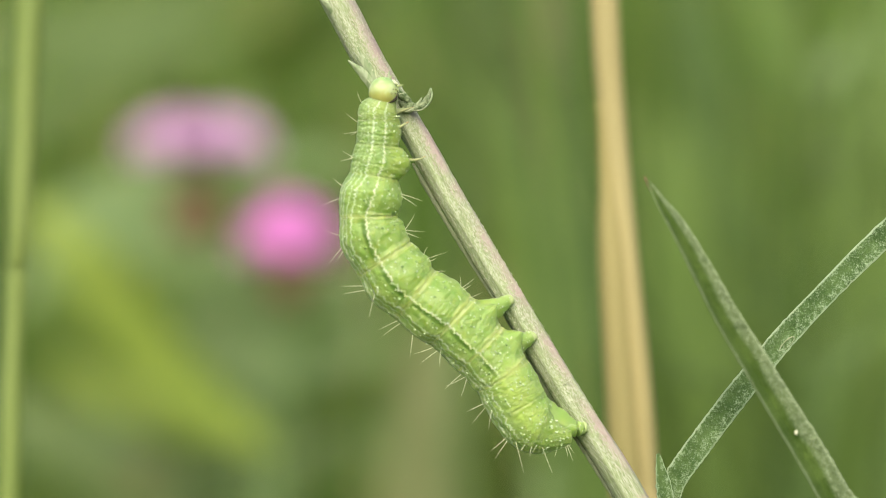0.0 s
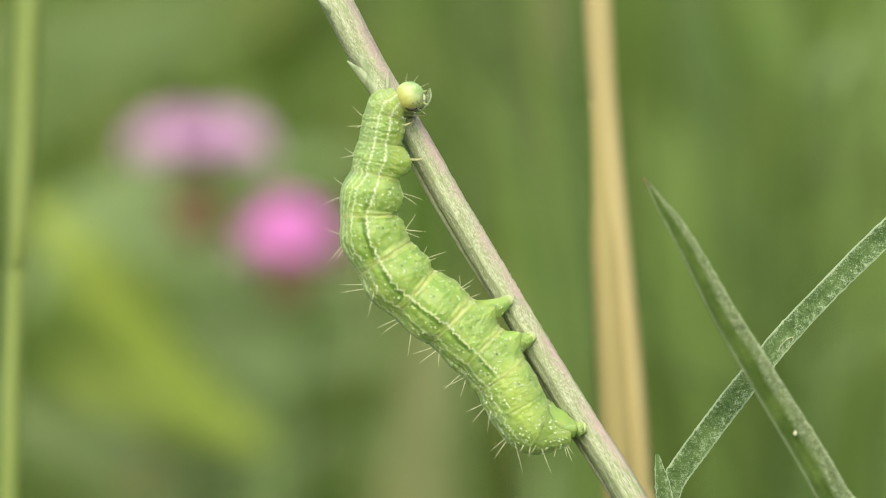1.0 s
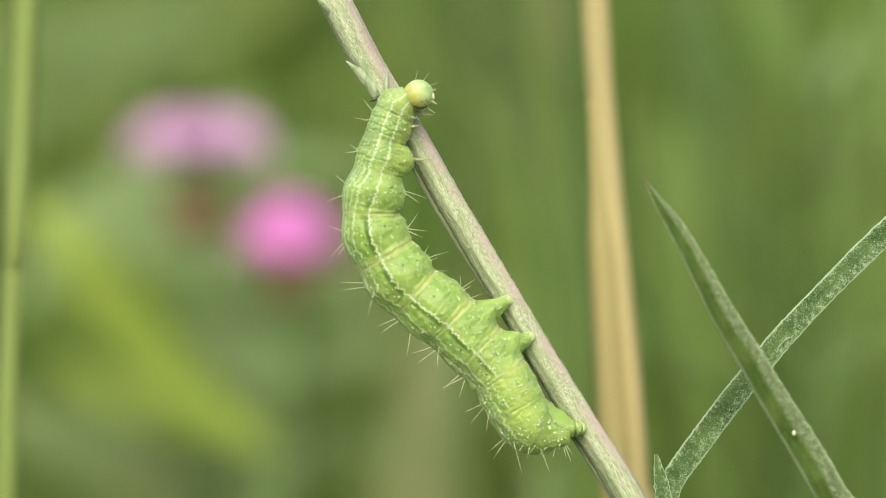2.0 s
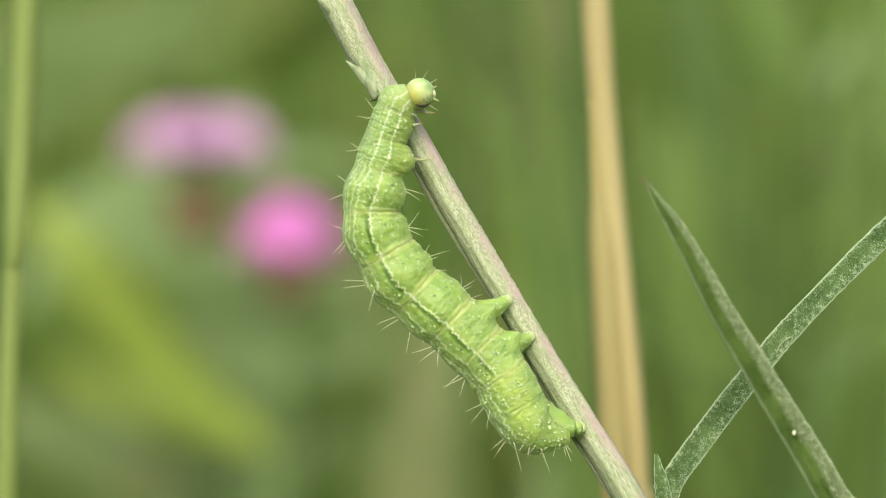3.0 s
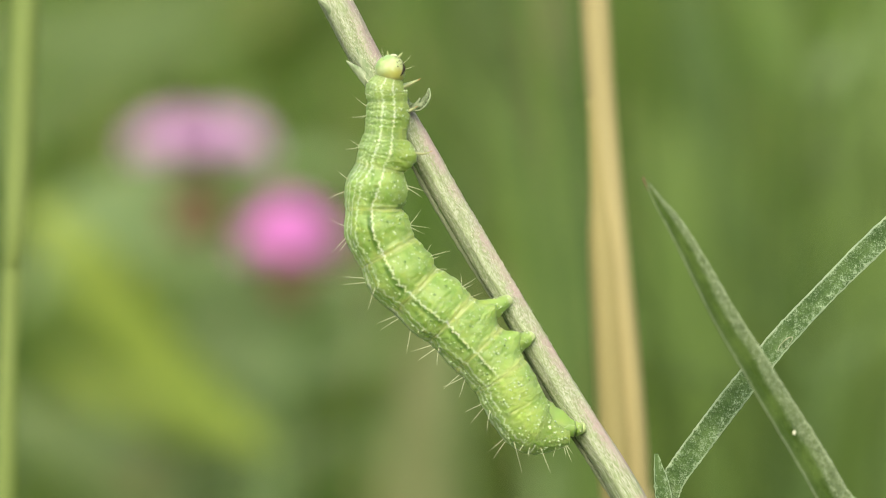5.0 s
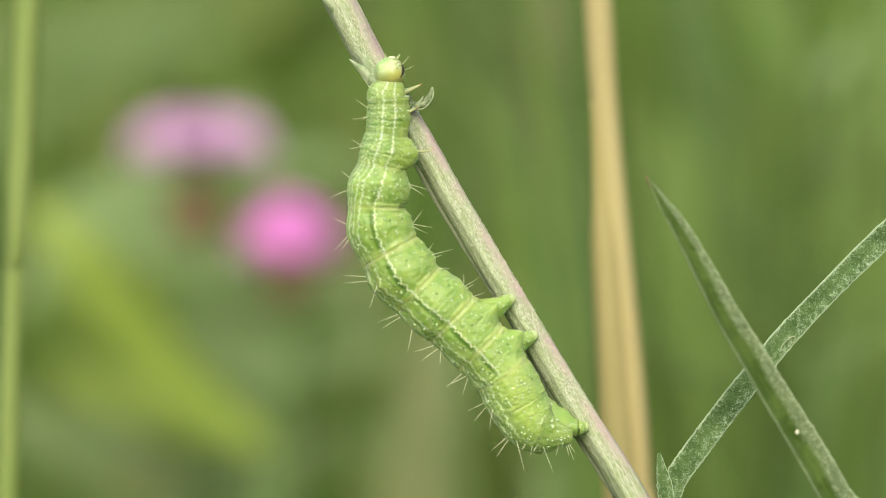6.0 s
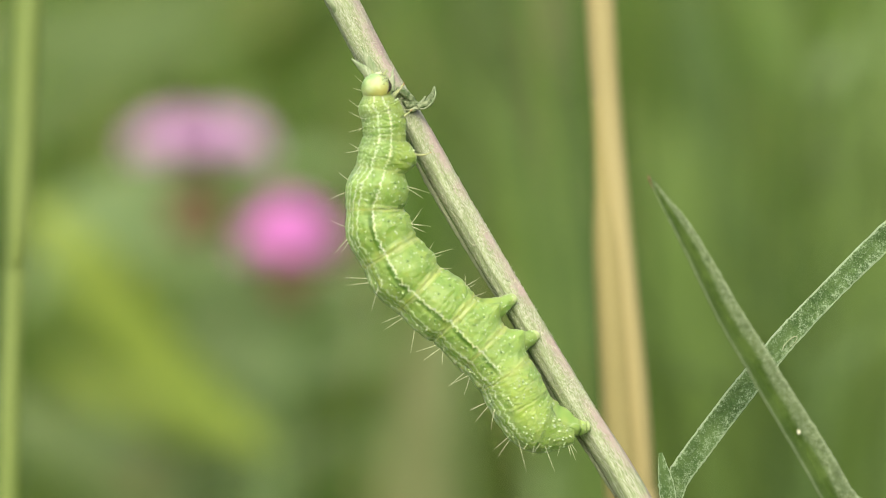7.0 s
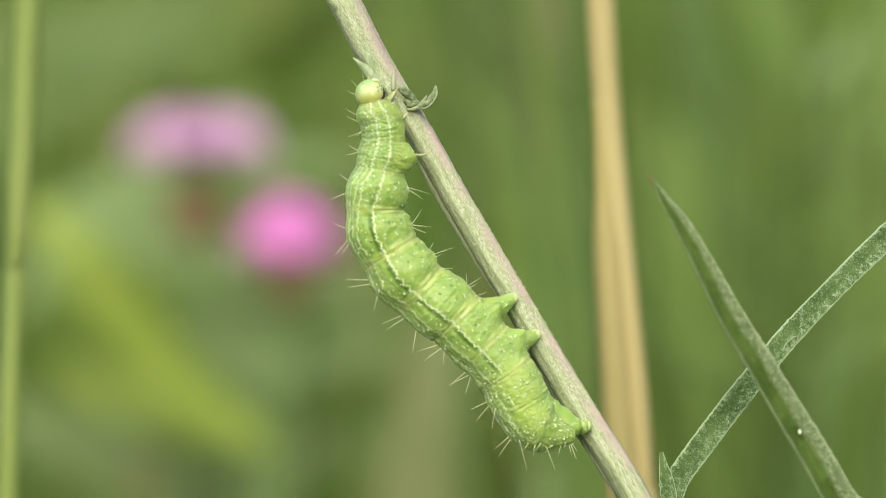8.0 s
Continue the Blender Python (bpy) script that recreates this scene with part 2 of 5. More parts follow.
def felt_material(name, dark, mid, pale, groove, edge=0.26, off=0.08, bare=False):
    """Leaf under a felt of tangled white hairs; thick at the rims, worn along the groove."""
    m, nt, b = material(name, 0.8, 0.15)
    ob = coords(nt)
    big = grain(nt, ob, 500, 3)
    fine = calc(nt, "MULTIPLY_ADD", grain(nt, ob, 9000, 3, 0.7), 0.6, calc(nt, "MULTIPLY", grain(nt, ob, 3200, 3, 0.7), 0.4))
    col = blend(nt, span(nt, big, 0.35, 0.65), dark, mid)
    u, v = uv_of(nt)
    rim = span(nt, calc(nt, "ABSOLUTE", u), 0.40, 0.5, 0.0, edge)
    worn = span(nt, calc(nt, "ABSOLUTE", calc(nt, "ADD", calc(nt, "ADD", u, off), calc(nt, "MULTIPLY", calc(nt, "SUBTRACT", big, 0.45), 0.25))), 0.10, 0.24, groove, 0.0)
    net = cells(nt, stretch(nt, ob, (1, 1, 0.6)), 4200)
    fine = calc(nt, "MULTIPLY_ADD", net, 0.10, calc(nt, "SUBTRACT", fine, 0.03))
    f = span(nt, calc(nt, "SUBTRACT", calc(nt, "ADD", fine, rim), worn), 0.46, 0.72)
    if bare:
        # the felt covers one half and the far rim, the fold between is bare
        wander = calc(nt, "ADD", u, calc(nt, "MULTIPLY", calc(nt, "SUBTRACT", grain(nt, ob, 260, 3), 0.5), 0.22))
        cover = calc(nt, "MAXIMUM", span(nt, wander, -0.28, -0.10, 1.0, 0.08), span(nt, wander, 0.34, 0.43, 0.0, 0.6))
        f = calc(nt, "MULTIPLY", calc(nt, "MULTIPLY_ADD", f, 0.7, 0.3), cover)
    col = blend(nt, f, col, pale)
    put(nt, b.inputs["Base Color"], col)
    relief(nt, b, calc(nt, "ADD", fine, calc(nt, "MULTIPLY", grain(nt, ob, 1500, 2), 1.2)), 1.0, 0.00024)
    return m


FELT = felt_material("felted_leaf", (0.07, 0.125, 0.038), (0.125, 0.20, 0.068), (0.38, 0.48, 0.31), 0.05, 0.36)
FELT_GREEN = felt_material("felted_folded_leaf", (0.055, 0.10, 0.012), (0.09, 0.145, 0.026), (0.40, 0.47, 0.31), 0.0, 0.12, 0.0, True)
# darker straw: shade of the dry stalk's left face put into the colour
STRAW_SHADED = simple("shaded_straw", (0.31, 0.26, 0.10), (0.36, 0.30, 0.13), 260, 0.6, 0.2, squash=(1, 1, 0.08))
STRAW = simple("dry_straw", (0.37, 0.305, 0.14), (0.44, 0.37, 0.185), 260, 0.55, 0.2, per_piece=0.3, third=(0.42, 0.335, 0.15), squash=(1, 1, 0.08))
CULM = simple("green_culm", (0.175, 0.235, 0.055), (0.225, 0.28, 0.085), 260, 0.5, 0.2, squash=(1, 1, 0.1))
PETAL = simple("pink_petal", (0.72, 0.23, 0.66), (0.78, 0.34, 0.74), 150, 0.6, 0)
PETAL_PALE = simple("pale_pink_petal", (0.72, 0.43, 0.72), (0.78, 0.53, 0.78), 150, 0.6, 0)
BROWN = simple("brown_scales", (0.15, 0.085, 0.05), (0.22, 0.135, 0.075), 300, 0.7, 0.3)
BLADE_RUST = simple("rusty_grass_blade", (0.105, 0.125, 0.04), (0.14, 0.145, 0.052), 90, 0.6, 0.2)
LEAF_MOSS = simple("moss_green_leaf", (0.08, 0.125, 0.032), (0.105, 0.145, 0.042), 90, 0.6, 0.3)
LEAF_LIME = simple("lime_leaf", (0.185, 0.25, 0.034), (0.235, 0.30, 0.052), 60, 0.5, 0.3)
LEAF_GREY = simple("sage_green_leaf", (0.12, 0.185, 0.06), (0.18, 0.245, 0.095), 90, 0.6, 0.3)
LEAF_DEEP = simple("deep_green_leaf", (0.04, 0.074, 0.006), (0.06, 0.098, 0.010), 90, 0.5, 0.3)
BLADE_LIGHT = simple("light_grass_blade", (0.098, 0.163, 0.028), (0.125, 0.186, 0.042), 90, 0.5, 0.2)
LEAF_TEAL = simple("dull_green_leaf", (0.058, 0.105, 0.02), (0.08, 0.13, 0.032), 90, 0.6, 0.3)
BLADE_DRY = simple("faded_grass_blade", (0.125, 0.15, 0.055), (0.165, 0.18, 0.075), 90, 0.6, 0.2)


def meadow_material():
    m, nt, b = material("meadow_blades", 0.55, 0.3)
    r = island(nt)
    ramp = nt.nodes.new("ShaderNodeValToRGB")
    stops = ((0.0, (0.05, 0.11, 0.012)), (0.35, (0.085, 0.165, 0.02)), (0.6, (0.12, 0.20, 0.03)), (0.82, (0.17, 0.24, 0.05)), (0.93, (0.24, 0.24, 0.10)), (1.0, (0.30, 0.26, 0.12)))
    el = ramp.color_ramp.elements
    while len(el) < len(stops):
        el.new(0.5)
    for e, (at, c) in zip(el, stops):
        e.position, e.color = at, (*c, 1)
    nt.links.new(r, ramp.inputs[0])
    col = blend(nt, span(nt, grain(nt, coords(nt), 40, 2), 0.4, 0.7, 0, 0.35), ramp.outputs[0], (0.15, 0.19, 0.05))
    put(nt, b.inputs["Base Color"], col)
    return m


MEADOW = meadow_material()


def ground_material():
    m, nt, b = material("meadow_ground", 0.9, 0.1)
    ob = coords(nt)
    col = blend(nt, span(nt, grain(nt, ob, 3.0, 5), 0.35, 0.65), (0.065, 0.12, 0.018), (0.12, 0.17, 0.035))
    col = blend(nt, span(nt, grain(nt, ob, 30.0, 4), 0.45, 0.7), col, (0.085, 0.09, 0.03))
    put(nt, b.inputs["Base Color"], col)
    relief(nt, b, grain(nt, ob, 25, 4), 0.8, 0.03)
    return m


GROUND = ground_material()


# ---- mesh tools ----
def mesh_of(name, bm, mat, smooth=True):
    me = bpy.data.meshes.new(name)
    bmesh.ops.recalc_face_normals(bm, faces=bm.faces)
    bm.to_mesh(me)
    bm.free()
    me.materials.append(mat)
    if smooth:
        me.polygons.foreach_set("use_smooth", [True] * len(me.polygons))
    return me


def part(name, bm, mat, parent, label="", kind=""):
    ob = new(name, bm if mat is None else mesh_of(name, bm, mat))
    ob.parent = parent
    return tagged(ob, label, kind=kind)


def thing(name, at, label, category, group="", kind=""):
    ob = new(name)
    ob.empty_display_size = 0.002
    ob.location = at
    return tagged(ob, label, category, group, kind)


def spline(pts, n):
    """Catmull-Rom through pts (tuples of any length), n samples."""
    pts = [np.array(p, float) for p in pts]
    pts = [2 * pts[0] - pts[1]] + pts + [2 * pts[-1] - pts[-2]]
    out = []
    for i in range(n):
        f = i / (n - 1) * (len(pts) - 3)
        k = min(int(f), len(pts) - 4)
        t = f - k
        a, b, c, d = pts[k:k + 4]
        out.append(0.5 * (2 * b + (c - a) * t + (2 * a - 5 * b + 4 * c - d) * t * t + (3 * b - a - 3 * c + d) * t ** 3))
    return out


def skin_rings(bm, rings, closed=True, caps=True, us=None):
    """Faces between rings of positions, with a map: u round from -0.5 to 0.5, v along."""
    uv = bm.loops.layers.uv.verify()
    vs = [[bm.verts.new(p) for p in ring] for ring in rings]
    n = len(rings[0])
    m = n if closed else n - 1
    wide = n if closed else n - 1
    for j in range(len(vs) - 1):
        for i in range(m):
            k = (i + 1) % n
            f = bm.faces.new((vs[j][i], vs[j][k], vs[j + 1][k], vs[j + 1][i]))
            for loop, (a, c) in zip(f.loops, ((i, j), (i + 1, j), (i + 1, j + 1), (i, j + 1))):
                loop[uv].uv = (us[a] if us else a / wide - 0.5, c / (len(vs) - 1))
    if closed and caps:
        bm.faces.new(vs[0][::-1])
        bm.faces.new(vs[-1])
    return bm


def tube(pts, n=24, round_n=12, shape=None, bm=None, origin=(0, 0, 0), squash=1.0):
    """A tube along pts (x, y, z, radius); shape(angle, along) scales the radius. The seam lies away from -y."""
    bm = bm or bmesh.new()
    sp = spline(pts, n)
    rings = []
    for j, p in enumerate(sp):
        a, b = sp[max(j - 1, 0)], sp[min(j + 1, n - 1)]
        d = Vector(b[:3] - a[:3]).normalized()
        front = Vector((0, -1, 0)) - d * d.dot(Vector((0, -1, 0)))
        front.normalize()
        right = front.cross(d) if d.z < 0 else d.cross(front)
        c = Vector(p[:3]) - Vector(origin)
        ring = []
        for i in range(round_n):
            th = 2 * math.pi * (i / round_n - 0.5)
            r = p[3] * (shape(th, j / (n - 1)) if shape else 1)
            ring.append(c + front * math.cos(th) * r * squash + right * math.sin(th) * r)
        rings.append(ring)
    return skin_rings(bm, rings)


def ribbon(pts, n=24, fold=0.0, thick=0.0002, facing=(0, -1, 0), bm=None, across=6, origin=(0, 0, 0), ruffle=0.0, seed=0):
    """A leaf blade along pts (x, y, z, half width), folded along its midrib, with thickness."""
    bm = bm or bmesh.new()
    sp = spline(pts, n)
    rings = []
    for j, p in enumerate(sp):
        a, b = sp[max(j - 1, 0)], sp[min(j + 1, n - 1)]
        d = Vector(b[:3] - a[:3]).normalized()
        f = Vector(facing)
        f = (f - d * d.dot(f)).normalized()
        r = d.cross(f)
        c = Vector(p[:3]) - Vector(origin)
        top, low = [], []
        for i in range(across + 1):
            s = 2 * i / across - 1
            w = p[3] * (1 + ruffle * noise.noise((seed + s * 2, j * 0.7, 3.1)))
            base = c + r * (s * w) + f * (abs(s) ** 1.3 * fold * w + ruffle * w * 0.4 * noise.noise((seed + s * 3, j * 0.6, 0.0)))
            t = thick * (1 - 0.6 * s * s)
            top.append(base + f * t)
            low.append(base - f * t)
        rings.append(top + low[::-1])
    us = [i / across - 0.5 for i in range(across + 1)]
    return skin_rings(bm, rings, us=us + us[::-1] + us[:1])


def ball(bm, c, r, seg=8, rings=6, scale=(1, 1, 1)):
    m = Matrix.Translation(c) @ Matrix.Diagonal((r * scale[0], r * scale[1], r * scale[2], 1))
    bmesh.ops.create_uvsphere(bm, u_segments=seg, v_segments=rings, radius=1, matrix=m)
    return bm


# ---- ground and distance ----
def build_ground():
    bm = bmesh.new()
    xs = [-900, -200, -40, -10, -4, -2, -1, 0, 1, 2, 4, 10, 40, 200, 900]
    ys = [-900, -200, -40, -8, -2, -0.5, 0, 0.5, 1, 1.6, 2.2, 2.8, 3.5, 5, 8, 14, 25, 40, 80, 300, 900]

    def up(x, y):
        # a bank rises behind the meadow
        k = min(max((y - 1.8) / 24, 0), 1)
        return 9.5 * k * (1 - 0.25 * k) + 0.03 * math.sin(x * 1.7 + y) * min(abs(y) + abs(x), 1)
    vs = [[bm.verts.new((x, y, up(x, y) - 0.0)) for x in xs] for y in ys]
    for j in range(len(ys) - 1):
        for i in range(len(xs) - 1):
            bm.faces.new((vs[j][i], vs[j][i + 1], vs[j + 1][i + 1], vs[j + 1][i]))
    tagged(new("ground", mesh_of("ground", bm, GROUND)), "green meadow ground rising to a grassy bank", "ground", kind="structure")
    return up


height_at = build_ground()


def blade_geo(verts, faces, x, y, z, h, w, lean, turn, bow):
    """One tapering, bowed grass blade of four pieces, two sided, creased along its middle."""
    base = len(verts)
    cx, sx = math.cos(turn), math.sin(turn)
    steps = 5
    for k in range(steps + 1):
        f = k / steps
        ww = w * (1 - f) ** 0.6 * (0.75 + 0.5 * f) if f < 1 else w * 0.04
        px = x + lean[0] * f * h + bow[0] * f * f * h
        py = y + lean[1] * f * h + bow[1] * f * f * h
        pz = z + h * f * (1 - 0.12 * f)
        verts.append((px - cx * ww, py - sx * ww, pz))
        verts.append((px - sx * ww * 0.5, py + cx * ww * 0.5, pz))
        verts.append((px + cx * ww, py + sx * ww, pz))
    for k in range(steps):
        a = base + 3 * k
        faces.append((a, a + 1, a + 4, a + 3))
        faces.append((a + 1, a + 2, a + 5, a + 4))


def build_meadow():
    rnd = random.Random(11)
    # name, blades, x reach, y from, y to, heights, widths, label
    for name, count, reach, y0, y1, tall, wide, label in (
            ("meadow_grass", 5200, (0.25, 0.27), 0.55, 2.6, (0.45, 0.85), 1.0, "dense green and straw-tipped meadow grass, out of focus"),
            ("bank_grass", 5200, (0.25, 0.27), 2.6, 9.0, (0.5, 0.95), 1.0, "green grass on the bank behind the meadow"),
            ("side_grass", 20000, (5.0, 0.0), -3.0, 9.0, (0.35, 0.8), 2.0, "tall green meadow grass all around"),
            ("low_grass", 3000, (1.0, 0.0), -1.2, 0.6, (0.08, 0.24), 0.9, "short green undergrowth below the stalks")):
        verts, faces = [], []
        for _ in range(count):
            y = y0 + (y1 - y0) * rnd.random() ** (0.8 if y0 > 0 else 1)
            half = reach[0] + reach[1] * abs(y)
            x = rnd.uniform(-half, half)
            if noise.noise((x * 4.0, y * 2.0, 0.3)) < -0.28:
                continue
            # clear of the stalks and of the trodden spot in front of them
            if name == "side_grass" and abs(x) < (0.25 + 0.27 * y if y > 0.55 else 1.0):
                continue
            h = rnd.uniform(*tall)
            w = rnd.uniform(0.0015, 0.0045) * (1 + 0.25 * abs(y)) * wide
            lean = (rnd.gauss(0.02, 0.16), rnd.gauss(0, 0.12))
            blade_geo(verts, faces, x, y, height_at(x, y) - 0.01, h, w, lean, rnd.uniform(-1.2, 1.2), (rnd.gauss(0, 0.12), rnd.gauss(0, 0.12)))
        # the same sward goes on to both sides
        wider = random.Random(12)
        for _ in range({"meadow_grass": 9000, "bank_grass": 9000}.get(name, 0)):
            y = wider.uniform(y0, y1)
            x = wider.choice((-1, 1)) * (reach[0] + reach[1] * y + min(wider.expovariate(1.0 if y1 < 3 else 0.5), 5.0))
            y += wider.gauss(0, 0.35) if abs(x) > 0.9 else 0
            h, w = wider.uniform(*tall), wider.uniform(0.0015, 0.0045) * (1 + 0.25 * y)
            blade_geo(verts, faces, x, y, height_at(x, y) - 0.01, h, w, (wider.gauss(0.02, 0.16), wider.gauss(0, 0.12)), wider.uniform(-1.2, 1.2), (wider.gauss(0, 0.12), wider.gauss(0, 0.12)))
        me = bpy.data.meshes.new(name)
        me.from_pydata(verts, [], faces)
        me.materials.append(MEADOW)
        tagged(new(name, me), label, "grass", kind="stuff")


build_meadow()


# ---- the stalk with its leaves ----
PIVOT = Vector((0.00179, 0, 0.45023))


def build_stalk():
    plant = thing("downy_plant", PIVOT, "grey-green downy stalk flushed purple, with narrow felted leaf", "plant")
    o = PIVOT
    rnd = random.Random(5)
    rib = [rnd.uniform(0, 6.28) for _ in range(4)]

    def ribs(th, v):
        s = 1 + 0.045 * math.sin(5 * th + rib[0] + 1.2 * math.sin(9 * v)) + 0.04 * math.sin(9 * th + rib[1])
        return s + 0.035 * noise.noise((th * 2.2, v * 60, 1.7))
    path = [(*(-0.02118, 0, 0.49441), 0.0006), (*(-0.01262, 0, 0.4768), 0.00096), (*(-0.00746, 0, 0.46707), 0.00104), (*(-0.00543, 0, 0.46319), 0.00100), (*(-0.00327, 0, 0.45977), 0.00086), (*(-0.00187, 0, 0.45743), 0.00088), (*(0.00035, 0, 0.45354), 0.00088), (*(0.00265, 0, 0.44965), 0.0009),
            (*(0.00498, 0, 0.44576), 0.0009), (*(0.00728, 0, 0.44186), 0.00093), (*(0.00942, 0, 0.43836), 0.00095), (*(0.01285, 0, 0.43283), 0.00101), (*(0.02009, 0, 0.41929), 0.00109), (0.052, 0.004, 0.36, 0.0013), (0.085, 0.01, 0.22, 0.0015), (0.1, 0.012, 0.08, 0.0017), (0.102, 0.012, -0.01, 0.0019)]
    part("main_stalk", tube(path, 260, 36, ribs, origin=o), STALK, plant)
    # a raised rib along the shaded flank, the shade painted into its colour
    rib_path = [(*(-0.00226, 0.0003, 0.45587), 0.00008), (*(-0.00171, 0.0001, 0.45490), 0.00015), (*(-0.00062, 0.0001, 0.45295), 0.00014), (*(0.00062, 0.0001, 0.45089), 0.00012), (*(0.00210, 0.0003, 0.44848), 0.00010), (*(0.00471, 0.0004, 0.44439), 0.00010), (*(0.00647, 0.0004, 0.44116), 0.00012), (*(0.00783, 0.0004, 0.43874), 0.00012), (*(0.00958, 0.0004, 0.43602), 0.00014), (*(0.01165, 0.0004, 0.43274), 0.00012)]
    part("stalk_rib", tube(rib_path, 120, 12, lambda th, v: 1 + 0.6 * noise.noise((th, v * 75, 9.0)), origin=o), STALK_RIB, plant, "thin rib along the stalk, coloured darker as in shade")
    # tangled down standing off the stalk
    bm = bmesh.new()
    sp = spline(path[1:13], 400)
    for _ in range(3200):
        j = rnd.randrange(20, 330)
        p = sp[j]
        d = Vector(sp[j + 1][:3] - p[:3]).normalized()
        th = rnd.uniform(-2.2, 2.2)
        front = (Vector((0, -1, 0)) - d * d.dot(Vector((0, -1, 0)))).normalized()
        right = front.cross(d)
        n = front * math.cos(th) + right * math.sin(th)
        c = Vector(p[:3]) - o + n * p[3] * 0.98
        side = (d * rnd.uniform(-1, 1) + n * rnd.uniform(0.15, 0.6)).normalized()
        L = rnd.uniform(1.5, 5.5) * 3.9e-5
        w = side.cross(n).normalized() * rnd.uniform(0.35, 0.7) * 3.9e-5
        q = c + side * L
        a, b, e = bm.verts.new(c - w), bm.verts.new(c + w), bm.verts.new(c + n * 4e-5)
        t = bm.verts.new(q)
        bm.faces.new((a, b, t)), bm.faces.new((b, e, t)), bm.faces.new((e, a, t))
    part("down", bm, FUZZ, plant, "whitish down on the stalk", "stuff")
    # scale leaves at the joint
    for pts, fold in (((( *(-0.00449, -0.0008, 0.46042), 0.00039), (*(-0.00495, -0.001, 0.46118), 0.00043), (*(-0.00576, -0.0011, 0.46206), 0.00031), (*(-0.00668, -0.0012, 0.46286), 0.00004)), 0.5),
                      (((*(-0.00457, -0.00085, 0.46069), 0.00027), (*(-0.00518, -0.00095, 0.46211), 0.00039), (*(-0.00615, -0.0009, 0.46397), 0.00035), (*(-0.00712, -0.00085, 0.46591), 0.00006)), 0.4),
                      (((*(-0.0039, -0.001, 0.46066), 0.00018), (*(-0.0039, -0.0011, 0.46135), 0.00017), (*(-0.00386, -0.00105, 0.46215), 0.00004)), 0.3),
                      (((*(-0.00713, -0.00075, 0.46553), 0.00023), (*(-0.00782, -0.00085, 0.46653), 0.00035), (*(-0.00882, -0.0009, 0.4673), 0.00004)), 0.5)):
        part("bract", ribbon(pts, 18, -fold, 0.00007, origin=o, ruffle=0.2, seed=fold * 9), BRACT, plant, "pointed pale scale leaf at the joint")
    # dark piece added for the shade in the hole between the bracts
    part("joint_hole_shade", tube([(*(-0.00505, -0.0003, 0.46014), 0.00004), (*(-0.00473, -0.00055, 0.4604), 0.00023), (*(-0.00434, -0.00065, 0.46066), 0.00019), (*(-0.00388, -0.0006, 0.4609), 0.00004)], 14, 10, origin=o), CURL, plant, "dark green piece standing in for the shaded hole between the bracts")
    # curled leaflet
    curl = [(*(-0.00326, -0.0006, 0.46012), 0.00019), (*(-0.00271, -0.0009, 0.45979), 0.00031), (*(-0.00201, -0.0011, 0.45966), 0.00033), (*(-0.00139, -0.0011, 0.45997), 0.00029), (*(-0.00108, -0.001, 0.46056), 0.00016), (*(-0.00104, -0.0009, 0.46099), 0.00005)]
    part("curled_leaflet", tube(curl, 36, 14, lambda th, v: 1 + 0.3 * noise.noise((th * 1.5, v * 9, 4.0)), origin=o), CURL, plant, "small curled dark green leaflet with pale rim")
    part("leaflet_rim", tube([(*(-0.00239, -0.0014, 0.45941), 0.00004), (*(-0.0017, -0.0015, 0.45945), 0.00005), (*(-0.0012, -0.0015, 0.45983), 0.000055), (*(-0.00093, -0.0013, 0.46042), 0.00006), (*(-0.00101, -0.001, 0.46098), 0.00004)], 20, 8, lambda th, v: 1 + 0.5 * noise.noise((th, v * 14, 2.0)), origin=o), BRACT, plant, "pale felted rim")
    part("leaf_base", tube([(*(-0.00356, -0.0009, 0.46088), 0.00012), (*(-0.00309, -0.0011, 0.46055), 0.00027), (*(-0.00263, -0.001, 0.46017), 0.00027), (*(-0.00232, -0.0009, 0.45971), 0.00012)], 16, 10, lambda th, v: 1 + 0.4 * noise.noise((th * 2, v * 7, 8.0)), origin=o), CURL, plant, "dark green torn leaf base")
    part("leaf_base", tube([(*(-0.00294, -0.0009, 0.45933), 0.00008), (*(-0.00239, -0.0012, 0.45943), 0.00016), (*(-0.00193, -0.0013, 0.45984), 0.00012), (*(-0.00162, -0.0013, 0.46031), 0.00004)], 16, 8, origin=o), BRACT, plant, "pale dry strip of torn leaf")
    # felted strap leaf that forks off low down
    leaf = [(*(0.01427, 0.0003, 0.42976), 0.00058), (*(0.01541, 0, 0.43283), 0.00070), (*(0.01587, -0.0001, 0.43425), 0.00081), (*(0.01711, -0.0002, 0.43604), 0.00085), (*(0.01853, -0.0003, 0.43799), 0.00085), (*(0.01992, -0.0004, 0.43983), 0.00085), (*(0.02157, -0.0005, 0.44189), 0.00081), (*(0.02316, -0.0005, 0.44383), 0.00081), (*(0.0263, -0.0003, 0.44713), 0.00077), (*(0.03052, 0, 0.45125), 0.00081), (*(0.03772, 0.0005, 0.45785), 0.00051), (*(0.04202, 0.0005, 0.46058), 0.00008)]
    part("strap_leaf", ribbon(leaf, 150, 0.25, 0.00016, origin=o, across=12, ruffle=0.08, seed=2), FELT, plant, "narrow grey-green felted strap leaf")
    loop = [(0.0234 + 0.00066 * math.cos(a) * 0.72 - 0.0002 * math.sin(a) * 0.7, -0.00085, 0.44348 + 0.00066 * math.cos(a) * 0.70 + 0.0002 * math.sin(a) * 0.72, 0.00003 + 0.000015 * math.sin(a)) for a in [k * math.pi / 6 for k in range(13)]]
